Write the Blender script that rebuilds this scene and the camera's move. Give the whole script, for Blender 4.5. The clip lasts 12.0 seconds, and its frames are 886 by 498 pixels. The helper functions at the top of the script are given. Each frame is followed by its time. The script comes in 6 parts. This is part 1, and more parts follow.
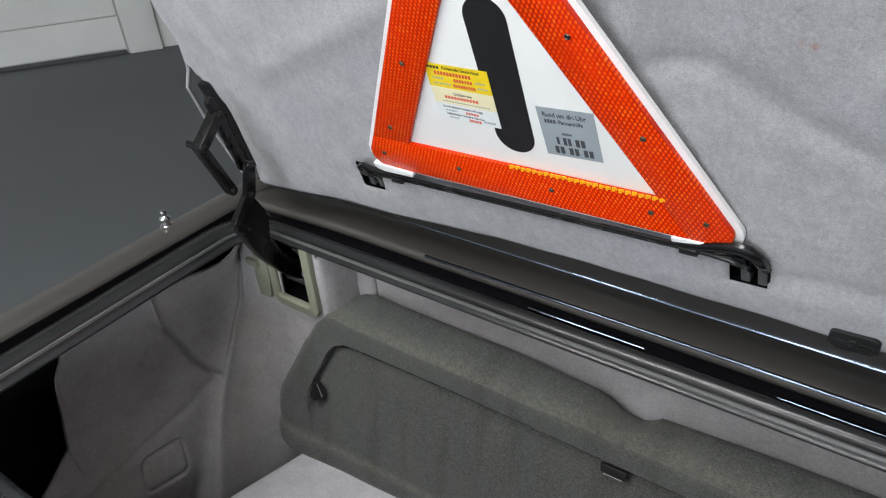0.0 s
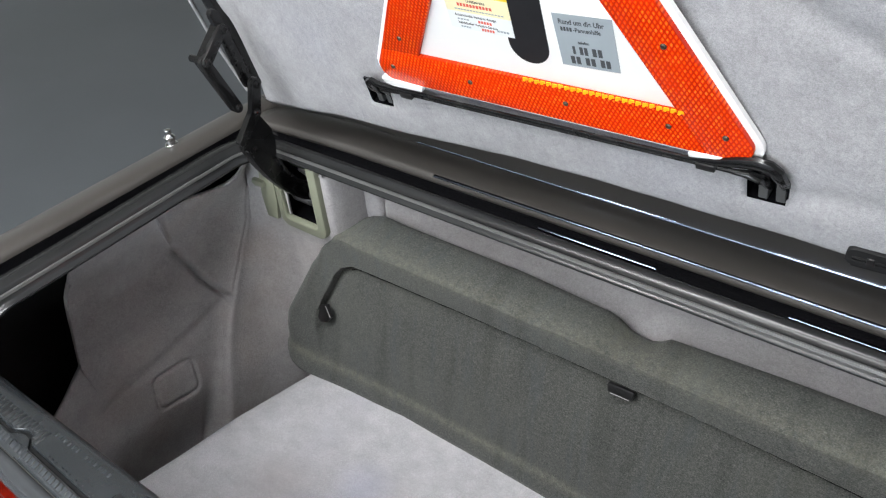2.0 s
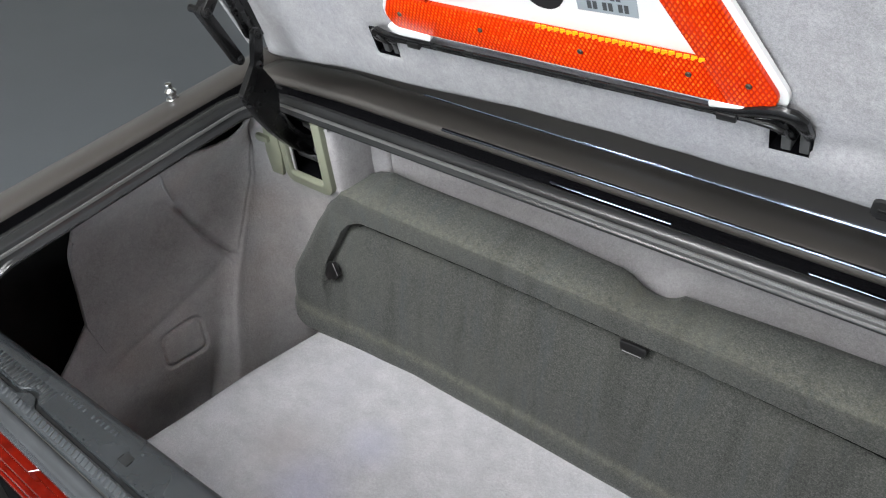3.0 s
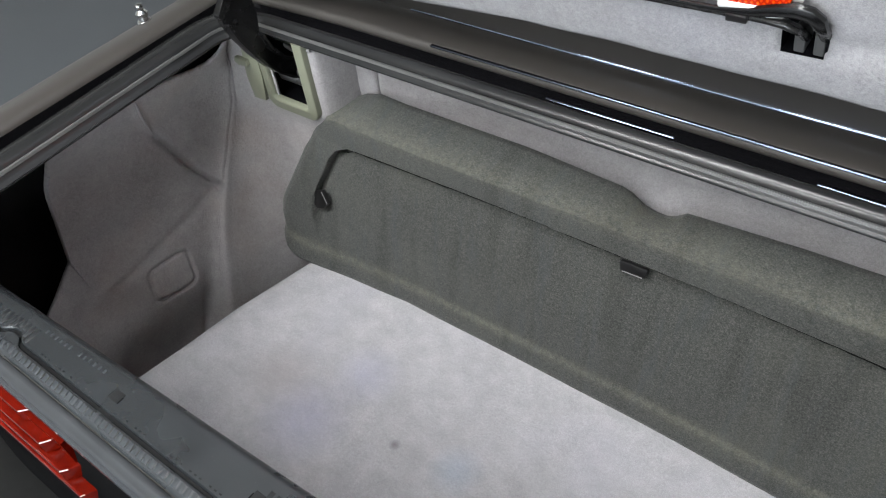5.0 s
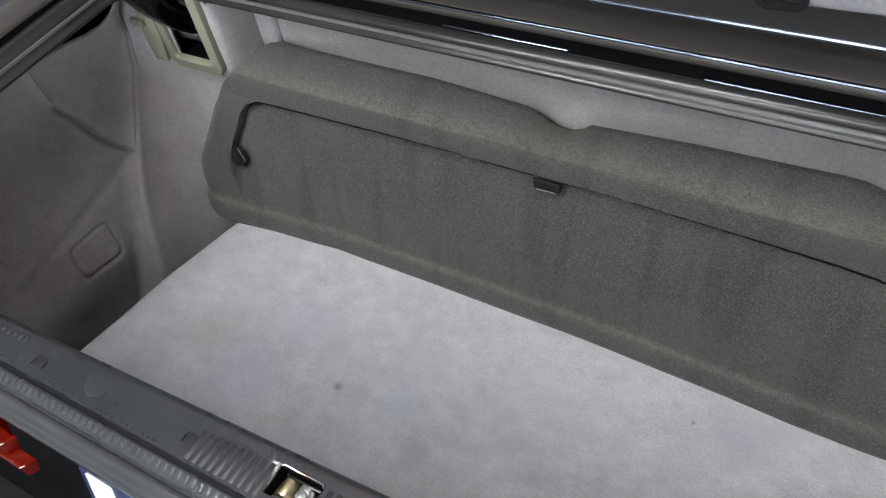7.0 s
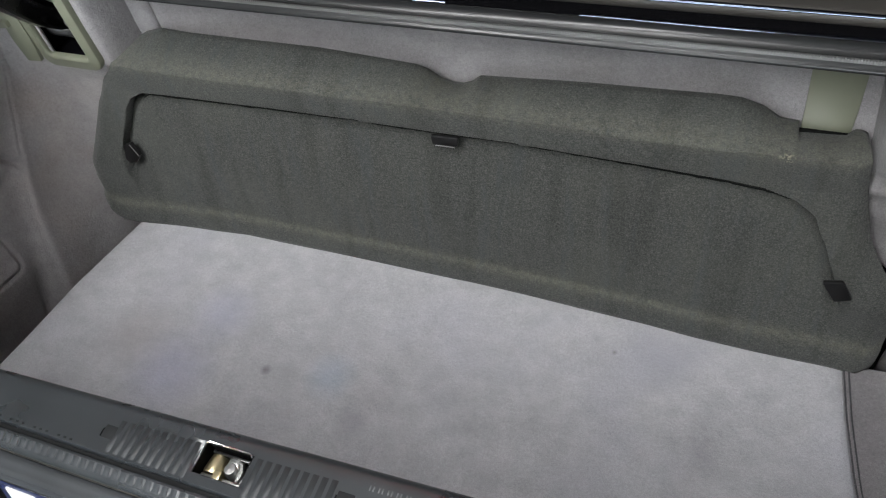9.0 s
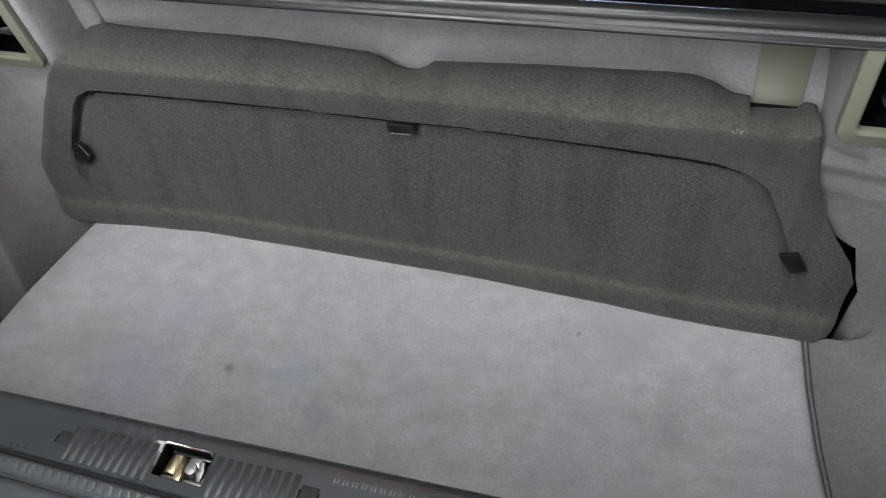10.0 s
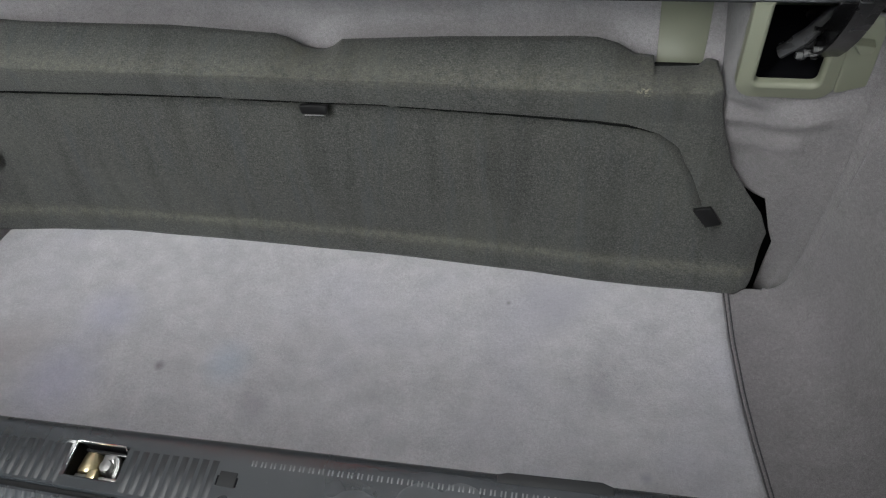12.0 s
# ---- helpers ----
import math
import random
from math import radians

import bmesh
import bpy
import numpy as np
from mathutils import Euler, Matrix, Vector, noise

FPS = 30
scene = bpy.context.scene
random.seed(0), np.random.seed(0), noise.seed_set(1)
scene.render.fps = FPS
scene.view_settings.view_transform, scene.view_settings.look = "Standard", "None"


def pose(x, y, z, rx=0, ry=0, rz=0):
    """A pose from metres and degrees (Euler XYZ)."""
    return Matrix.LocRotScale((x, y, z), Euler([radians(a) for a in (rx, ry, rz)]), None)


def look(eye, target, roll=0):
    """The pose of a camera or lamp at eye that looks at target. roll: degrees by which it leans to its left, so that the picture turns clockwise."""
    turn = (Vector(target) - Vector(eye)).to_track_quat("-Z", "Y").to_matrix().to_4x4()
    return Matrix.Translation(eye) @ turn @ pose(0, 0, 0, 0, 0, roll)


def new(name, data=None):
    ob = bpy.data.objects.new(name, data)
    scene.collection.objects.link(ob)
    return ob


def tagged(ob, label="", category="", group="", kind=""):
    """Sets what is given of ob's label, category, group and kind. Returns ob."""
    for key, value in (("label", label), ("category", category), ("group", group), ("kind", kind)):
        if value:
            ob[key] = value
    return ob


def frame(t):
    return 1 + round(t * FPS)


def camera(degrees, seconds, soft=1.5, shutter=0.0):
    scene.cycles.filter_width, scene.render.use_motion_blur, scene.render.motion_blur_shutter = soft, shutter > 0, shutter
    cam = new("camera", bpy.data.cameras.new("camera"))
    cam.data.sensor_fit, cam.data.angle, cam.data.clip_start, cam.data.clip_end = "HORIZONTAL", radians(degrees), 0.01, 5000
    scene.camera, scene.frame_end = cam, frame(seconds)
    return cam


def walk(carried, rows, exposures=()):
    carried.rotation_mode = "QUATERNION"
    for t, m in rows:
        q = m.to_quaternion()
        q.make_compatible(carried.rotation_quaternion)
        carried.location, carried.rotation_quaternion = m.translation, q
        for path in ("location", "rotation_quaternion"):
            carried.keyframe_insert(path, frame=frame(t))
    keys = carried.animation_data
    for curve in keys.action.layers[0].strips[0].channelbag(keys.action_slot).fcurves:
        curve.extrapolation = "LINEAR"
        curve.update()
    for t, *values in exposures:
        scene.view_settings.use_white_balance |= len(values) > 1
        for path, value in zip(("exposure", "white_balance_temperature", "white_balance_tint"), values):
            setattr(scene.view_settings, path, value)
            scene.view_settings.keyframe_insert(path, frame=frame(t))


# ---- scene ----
cam = camera(60.7, 12.0, soft=1.2)
PATH = [
    (0, (0.266, -0.56, 0.99), (-0.829, 0.744, -0.059), -5.5),
    (0.5, (0.264, -0.561, 0.987), (-0.82, 0.722, -0.099), -5.5),
    (1, (0.264, -0.562, 0.981), (-0.811, 0.699, -0.14), -5.4),
    (1.5, (0.262, -0.562, 0.976), (-0.802, 0.674, -0.181), -5.7),
    (2, (0.261, -0.561, 0.969), (-0.797, 0.645, -0.226), -5.8),
    (2.5, (0.255, -0.556, 0.963), (-0.791, 0.617, -0.274), -6.3),
    (3, (0.248, -0.551, 0.955), (-0.786, 0.584, -0.326), -6.7),
    (5, (0.231, -0.54, 0.927), (-0.719, 0.504, -0.491), -8.3),
    (5.5, (0.24, -0.539, 0.922), (-0.682, 0.497, -0.519), -8.9),
    (6, (0.252, -0.542, 0.917), (-0.633, 0.494, -0.548), -9.7),
    (6.5, (0.268, -0.543, 0.913), (-0.584, 0.491, -0.571), -10.8),
    (7, (0.28, -0.549, 0.91), (-0.526, 0.495, -0.594), -11.4),
    (9, (0.307, -0.563, 0.894), (-0.314, 0.526, -0.664), -12.8),
    (9.5, (0.31, -0.56, 0.891), (-0.27, 0.53, -0.682), -12.7),
    (10, (0.314, -0.56, 0.886), (-0.222, 0.536, -0.698), -12.3),
    (10.5, (0.325, -0.558, 0.884), (-0.183, 0.535, -0.712), -12.4),
    (11, (0.336, -0.559, 0.879), (-0.14, 0.536, -0.725), -12.4),
    (11.5, (0.34, -0.558, 0.878), (-0.097, 0.533, -0.74), -12.0),
    (12, (0.349, -0.56, 0.874), (-0.061, 0.535, -0.749), -12.0),
]
walk(cam, [(t, look(eye, target, roll)) for t, eye, target, roll in PATH], exposures=[(0.0, -0.49), (1.0, -0.27), (2.5, 0.05), (5.5, 0.04), (7.0, -0.14), (9.5, -0.38), (12.0, -0.44)])

# ---- world and lamps ----
world = bpy.data.worlds.new("world")
scene.world = world
world.use_nodes = True
world.node_tree.nodes["Background"].inputs[0].default_value = (0.75, 0.8, 0.9, 1)
world.node_tree.nodes["Background"].inputs[1].default_value = 0.05
LAMP_STRENGTH = 49.0
WINDOW_STRENGTH = 13.0


# ---- materials ----
class Mat:
    """A small wrapper round a node material."""

    def __init__(self, name, rough=0.6, metal=0.0, spec=0.5):
        self.m = bpy.data.materials.new(name)
        self.m.use_nodes = True
        self.t = self.m.node_tree
        self.b = self.t.nodes["Principled BSDF"]
        self.b.inputs["Roughness"].default_value = rough
        self.b.inputs["Metallic"].default_value = metal
        self.b.inputs["Specular IOR Level"].default_value = spec
        self.coord = self.t.nodes.new("ShaderNodeTexCoord").outputs["Object"]

    def put(self, a, b):
        self.t.links.new(a, b)

    def noise(self, scale, detail=3.0, rough=0.55, stretch=None):
        n = self.t.nodes.new("ShaderNodeTexNoise")
        n.inputs["Scale"].default_value = scale
        n.inputs["Detail"].default_value = detail
        n.inputs["Roughness"].default_value = rough
        src = self.coord
        if stretch:
            mp = self.t.nodes.new("ShaderNodeMapping")
            mp.inputs["Scale"].default_value = stretch
            self.put(src, mp.inputs["Vector"])
            src = mp.outputs[0]
        self.put(src, n.inputs["Vector"])
        return n.outputs["Fac"]

    def voronoi(self, scale, out="Distance", stretch=None):
        n = self.t.nodes.new("ShaderNodeTexVoronoi")
        n.inputs["Scale"].default_value = scale
        src = self.coord
        if stretch:
            mp = self.t.nodes.new("ShaderNodeMapping")
            mp.inputs["Scale"].default_value = stretch
            self.put(src, mp.inputs["Vector"])
            src = mp.outputs[0]
        self.put(src, n.inputs["Vector"])
        return n.outputs[out]

    def ramp(self, fac, stops):
        r = self.t.nodes.new("ShaderNodeValToRGB")
        e = r.color_ramp.elements
        while len(e) < len(stops):
            e.new(0.5)
        for el, (p, c) in zip(e, stops):
            el.position = p
            el.color = (c, c, c, 1) if isinstance(c, (int, float)) else (*c, 1)
        self.put(fac, r.inputs["Fac"])
        return r.outputs["Color"]

    def mix(self, fac, a, b, kind="MIX"):
        n = self.t.nodes.new("ShaderNodeMix")
        n.data_type, n.blend_type = "RGBA", kind
        for sock, v in ((n.inputs["Factor"], fac), (n.inputs["A"], a), (n.inputs["B"], b)):
            if isinstance(v, (int, float)):
                sock.default_value = v
            elif isinstance(v, tuple):
                sock.default_value = (*v, 1)
            else:
                self.put(v, sock)
        return n.outputs["Result"]

    def spot(self, centre, radius, soft=1.0):
        """1 near a place, 0 further off: for a stain."""
        n = self.t.nodes.new("ShaderNodeVectorMath")
        n.operation = "DISTANCE"
        self.put(self.coord, n.inputs[0])
        n.inputs[1].default_value = centre
        return self.ramp(self.scaled(n.outputs["Value"], 1 / radius), [(0.2, 1.0), (min(1.0, 0.2 + soft * 0.8), 0.0)])

    def scaled(self, v, k):
        n = self.t.nodes.new("ShaderNodeMath")
        n.operation = "MULTIPLY"
        self.put(v, n.inputs[0])
        n.inputs[1].default_value = k
        return n.outputs[0]

    def colour(self, c):
        if isinstance(c, tuple):
            self.b.inputs["Base Color"].default_value = (*c, 1)
        else:
            self.put(c, self.b.inputs["Base Color"])

    def rough(self, v):
        self.put(v, self.b.inputs["Roughness"])

    def bump(self, height, strength=0.3, dist=0.001):
        n = self.t.nodes.new("ShaderNodeBump")
        n.inputs["Strength"].default_value = strength
        n.inputs["Distance"].default_value = dist
        self.put(height, n.inputs["Height"])
        if self.b.inputs["Normal"].is_linked:
            self.put(self.b.inputs["Normal"].links[0].from_socket, n.inputs["Normal"])
        self.put(n.outputs[0], self.b.inputs["Normal"])

    def set(self, **kw):
        for k, v in kw.items():
            self.b.inputs[k.replace("_", " ").title() if k != "ior" else "IOR"].default_value = v


def velour(name, base, mottled=0.12, tint=(0.92, 0.93, 1.08), stains=(), nap=0.5, grain=0.2, streaks=0.0, fine=0.45):
    """Brushed velour lining: short nap, cloudy brushing marks, fine fibres."""
    k = Mat(name, 0.95, 0, 0.15)
    k.b.inputs["Sheen Weight"].default_value = 0.25
    k.b.inputs["Sheen Roughness"].default_value = 0.5
    lo = tuple(c * (1 - mottled) for c in base)
    hi = tuple(c * (1 + mottled) for c in base)
    cloud = k.mix(fine, k.ramp(k.noise(9, 4, 0.6), [(0.3, lo), (0.7, hi)]), k.ramp(k.noise(34, 4, 0.65, (0.85, 1.1, 1.0)), [(0.3, lo), (0.7, hi)]))
    tinted = tuple(b * t for b, t in zip(base, tint))
    c = k.mix(k.ramp(k.noise(5.3, 2), [(0.5, 0.0), (0.72, 0.6)]), cloud, tinted)
    fibre = k.noise(900, 2, 0.7)
    c = k.mix(grain, c, k.ramp(fibre, [(0.3, 0.12), (0.7, 0.95)]), "OVERLAY")
    c = k.mix(grain * 0.8, c, k.ramp(k.noise(240, 3, 0.7), [(0.3, 0.25), (0.7, 0.8)]), "OVERLAY")
    if streaks:
        c = k.mix(streaks, c, k.ramp(k.noise(130, 3, 0.6, (1.0, 0.40, 1.0)), [(0.35, 0.2), (0.65, 0.8)]), "OVERLAY")
        k.bump(k.noise(130, 3, 0.6, (1.0, 0.45, 1.0)), 0.28, 0.003)
    for centre, radius, col, amount in stains:
        ragged = k.mix(0.5, k.spot(centre, radius), k.noise(70, 3), "MULTIPLY")
        c = k.mix(k.scaled(ragged, amount), c, col)
    k.colour(c)
    k.bump(k.noise(420, 3, 0.7), nap, 0.0012)
    k.bump(k.noise(190, 2, 0.6), nap * 0.6, 0.0022)
    k.bump(k.noise(38, 3), 0.18, 0.004)
    return k.m


def plastic(name, base, rough=0.45, vary=0.1, bump=0.1, scale=300, spec=0.5):
    k = Mat(name, rough, 0, spec)
    k.colour(k.ramp(k.noise(14, 4), [(0.3, tuple(c * (1 - vary) for c in base)), (0.7, tuple(c * (1 + vary) for c in base))]))
    k.rough(k.ramp(k.noise(22, 5), [(0.3, max(0.02, rough - 0.07)), (0.7, min(1.0, rough + 0.08))]))
    if bump:
        k.bump(k.noise(scale, 2), bump, 0.0004)
    return k.m


# last entry: a broad paler patch at the upper left
LID_VELOUR = velour("lid_velour", (0.325, 0.319, 0.331), 0.17, (0.95, 0.97, 1.03), stains=[((0.1555, 0.1968, 0), 0.0045, (0.34, 0.17, 0.13), 0.8), ((0.147, 0.1980, 0), 0.0035, (0.34, 0.22, 0.19), 0.7), ((-0.45, 0.42, 0), 0.3, (0.5, 0.5, 0.52), 0.5)], grain=0.24, streaks=0.08)
LINING_VELOUR = velour("lining_velour", (0.330, 0.317, 0.325), 0.16, (1.02, 0.97, 0.95), grain=0.25)
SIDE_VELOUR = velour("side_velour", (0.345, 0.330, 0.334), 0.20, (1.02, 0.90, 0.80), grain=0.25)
# lining velour again, with the shade on the right put into its colour
SHADED_VELOUR = velour("shaded_velour", (0.195, 0.187, 0.192), 0.18, (1.0, 0.98, 1.0), grain=0.3)
FLOOR_VELOUR = velour(
    "floor_velour", (0.415, 0.412, 0.43), 0.20, (0.96, 0.96, 1.02),
    stains=[((-0.222, -0.199, 0), 0.0095, (0.16, 0.15, 0.16), 0.9), ((0.233, -0.048, 0), 0.0045, (0.16, 0.15, 0.15), 0.9),
            ((-0.128, -0.184, 0), 0.042, (0.27, 0.37, 0.49), 0.4), ((-0.33, -0.13, 0), 0.06, (0.40, 0.41, 0.56), 0.4),
            ((-0.36, -0.24, 0), 0.08, (0.38, 0.38, 0.55), 0.45), ((0.30, -0.05, 0), 0.05, (0.30, 0.30, 0.34), 0.5),
            ((-0.07, -0.24, 0), 0.03, (0.30, 0.29, 0.32), 0.5), ((0.36, -0.16, 0), 0.02, (0.26, 0.25, 0.27), 0.6),
            ((-0.45, -0.20, 0), 0.07, (0.36, 0.32, 0.32), 0.45), ((0.42, -0.26, 0), 0.009, (0.28, 0.28, 0.32), 0.7)], grain=0.2, fine=0.55)


def felt():
    """Dark green-grey needle felt of light and dark fibres, rubbed pale on its ridges."""
    k = Mat("needle_felt", 0.95, 0, 0.12)
    k.b.inputs["Sheen Weight"].default_value = 0.15
    fibre = k.ramp(k.noise(520, 2, 0.8), [(0.34, (0.028, 0.031, 0.031)), (0.52, (0.072, 0.075, 0.072)), (0.70, (0.178, 0.180, 0.161))])
    across = k.ramp(k.noise(420, 3, 0.75, (0.45, 1.8, 1.8)), [(0.36, (0.034, 0.036, 0.035)), (0.66, (0.154, 0.155, 0.141))])
    hair = k.ramp(k.noise(330, 3, 0.75, (1.6, 0.6, 0.5)), [(0.38, (0.035, 0.038, 0.038)), (0.68, (0.138, 0.143, 0.136))])
    c = k.mix(0.20, k.mix(0.34, fibre, across), hair)
    c = k.mix(k.ramp(k.noise(5.5, 3), [(0.38, 0.0), (0.66, 0.55)]), c, (0.98, 1.0, 1.01), "MULTIPLY")
    streak = k.ramp(k.noise(30, 2, 0.5, (1.0, 0.10, 0.10)), [(0.36, 0.62), (0.47, 1.0)])
    c = k.mix(0.40, c, streak, "MULTIPLY")
    c = k.mix(k.ramp(k.noise(58, 3, 0.6, (1.0, 0.12, 0.12)), [(0.54, 0.0), (0.70, 0.30)]), c, (0.070, 0.082, 0.090))
    c = k.mix(k.ramp(k.noise(11, 4), [(0.45, 0.0), (0.75, 0.22)]), c, (0.132, 0.134, 0.113))
    # pale wear along the two folds
    sep = k.t.nodes.new("ShaderNodeSeparateXYZ")
    k.put(k.coord, sep.inputs[0])
    for z0, amount in ((0.2885, 0.22), (0.036, 0.22)):
        fold = k.ramp(sep.outputs[2], [(z0 - 0.014, 0.0), (z0, 1.0), (z0 + 0.013, 0.0)])
        worn = k.mix(1.0, fold, k.ramp(k.noise(120, 4, 0.8), [(0.38, 0.15), (0.62, 1.0)]), "MULTIPLY")
        c = k.mix(k.scaled(worn, amount), c, (0.26, 0.250, 0.180))
    c = k.mix(k.scaled(k.mix(1.0, k.spot((0.38, 0.055, 0.289), 0.011), k.ramp(k.noise(260, 2), [(0.45, 0.0), (0.6, 1.0)]), "MULTIPLY"), 0.85), c, (0.62, 0.58, 0.42))
    k.colour(c)
    k.bump(k.noise(480, 3, 0.75), 0.55, 0.0012)
    k.bump(k.noise(60, 3), 0.2, 0.003)
    return k.m


FELT = felt()
PAINT = Mat("anthracite_paint", 0.42, 0.0, 0.3)
PAINT.colour(PAINT.ramp(PAINT.noise(6, 4), [(0.3, (0.062, 0.057, 0.053)), (0.7, (0.070, 0.064, 0.059))]))
PAINT.b.inputs["Coat Weight"].default_value = 0.10
PAINT.b.inputs["Coat Roughness"].default_value = 0.12
PAINT = PAINT.m
# black gloss in place of body paint; the gutter's shade is in the colour
GLOSS_BLACK = Mat("gutter_shade_black", 0.12, 0, 0.5)
GLOSS_BLACK.colour((0.006, 0.006, 0.007))
GLOSS_BLACK.rough(GLOSS_BLACK.ramp(GLOSS_BLACK.noise(40, 3), [(0.3, 0.03), (0.7, 0.07)]))
GLOSS_BLACK = GLOSS_BLACK.m
RUBBER = Mat("grey_rubber", 0.25, 0, 0.45)
RUBBER.colour(RUBBER.ramp(RUBBER.noise(9, 4), [(0.3, (0.018, 0.0185, 0.0193)), (0.7, (0.025, 0.0257, 0.0267))]))
RUBBER.bump(RUBBER.noise(500, 2), 0.15, 0.0003)
RUBBER = RUBBER.m
TAIL_RUBBER = plastic("tail_rubber", (0.044, 0.047, 0.051), 0.18, 0.15, 0.12, 500, 0.65)
BEAD_RUBBER = plastic("bead_rubber", (0.12, 0.12, 0.117), 0.4, 0.18, 0.25, 500)
def sill_plastic():
    """Dark moulded plastic, glossy from wear, with pale scratches and dust specks."""
    k = Mat("sill_plastic", 0.27, 0, 1.0)
    c = k.ramp(k.noise(14, 4), [(0.3, (0.022, 0.0250, 0.0280)), (0.7, (0.034, 0.0385, 0.0430))])
    dust = k.ramp(k.noise(420, 2, 0.6), [(0.70, 0.0), (0.76, 1.0)])
    c = k.mix(k.scaled(dust, 0.15), c, (0.30, 0.32, 0.33))
    k.colour(c)
    k.rough(k.ramp(k.noise(9, 3), [(0.3, 0.20), (0.7, 0.33)]))
    k.bump(k.noise(600, 2), 0.08, 0.0003)
    return k.m


SILL_PLASTIC = sill_plastic()
PLUG_PLASTIC = plastic("plug_plastic", (0.020, 0.021, 0.022), 0.6, 0.15, 0.15, 500, 0.2)
GRIP_PLASTIC = plastic("grip_plastic", (0.038, 0.043, 0.048), 0.55, 0.2, 0.2, 500, 0.3)
RIB_PLASTIC = plastic("rib_plastic", (0.022, 0.0245, 0.027), 0.5, 0.2, 0.15, 500, 0.5)
MARK_GREY = plastic("mark_grey", (0.13, 0.135, 0.14), 0.5, 0.3, 0.1)
SHADE_DARK = plastic("shade_dark", (0.016, 0.017, 0.0165), 0.95, 0.3, 0.3, 300, 0.0)
TAIL_BLACK = plastic("tail_black", (0.006, 0.006, 0.0062), 0.95, 0.2, 0, 300, 0.0)
GROOVE = plastic("groove_black", (0.014, 0.0145, 0.015), 0.6, 0.2, 0.1, 300, 0.15)
OLIVE = plastic("olive_plastic", (0.205, 0.213, 0.158), 0.46, 0.06, 0.15, 700)
BLACK_METAL = plastic("hinge_black", (0.007, 0.007, 0.0075), 0.24, 0.25, 0.2, 200)
BLACK_PLASTIC = plastic("black_plastic", (0.009, 0.009, 0.0095), 0.4, 0.2, 0.2, 400)
SOCKET_GREY = plastic("socket_grey", (0.07, 0.07, 0.072), 0.5, 0.2, 0.2)
LINK_GREY = plastic("link_grey", (0.055, 0.055, 0.057), 0.3, 0.2, 0.2)
NUT_GREY = plastic("nut_grey", (0.13, 0.13, 0.13), 0.2, 0.2, 0.1)
# near black that paints the shade inside small openings
CAVITY = plastic("cavity_shade", (0.005, 0.005, 0.006), 0.9, 0.3, 0.2, 300, 0.0)
# near black in place of the shade inside the hollow body
SHADED_CAVITY = plastic("well_shade", (0.013, 0.013, 0.014), 0.95, 0.3, 0.2)


def metal(name, col, rough):
    k = Mat(name, rough, 1.0)
    k.colour(k.ramp(k.noise(60, 3), [(0.3, tuple(c * 0.8 for c in col)), (0.7, col)]))
    k.bump(k.noise(250, 2), 0.1, 0.0003)
    return k.m


CHROME = metal("chrome", (0.75, 0.76, 0.78), 0.14)
BRASS = metal("zinc_yellow", (0.72, 0.62, 0.38), 0.34)
BRUSHED = metal("brushed_steel", (0.45, 0.45, 0.44), 0.38)
DULL_STEEL = metal("dull_steel", (0.22, 0.22, 0.23), 0.35)
RIVET = metal("rivet_steel", (0.16, 0.14, 0.12), 0.4)
# two metals for strips added where the paint only shows reflections
LID_GLINT = metal("lid_glint_metal", (0.22, 0.26, 0.34), 0.08)
GLINT_METAL = metal("edge_glint", (0.14, 0.16, 0.21), 0.08)
LINE_BROWN = plastic("bead_brown", (0.055, 0.050, 0.042), 0.4, 0.2, 0)
WHITE = plastic("triangle_white", (0.88, 0.88, 0.87), 0.4, 0.015, 0.03)
INK = plastic("ink_black", (0.010, 0.010, 0.012), 0.5, 0.1, 0)
RED_INK = plastic("ink_red", (0.75, 0.10, 0.06), 0.5, 0.1, 0)
YELLOW = plastic("sticker_yellow", (0.90, 0.66, 0.02), 0.4, 0.05, 0)
PALE = plastic("sticker_pale", (0.88, 0.80, 0.52), 0.4, 0.05, 0)
PAPER = plastic("sticker_white", (0.82, 0.84, 0.84), 0.4, 0.03, 0)
SILVER = plastic("sticker_silver", (0.33, 0.37, 0.40), 0.35, 0.06, 0.05)
PLATE_BLUE = plastic("plate_blue", (0.010, 0.018, 0.075), 0.3, 0.1, 0)


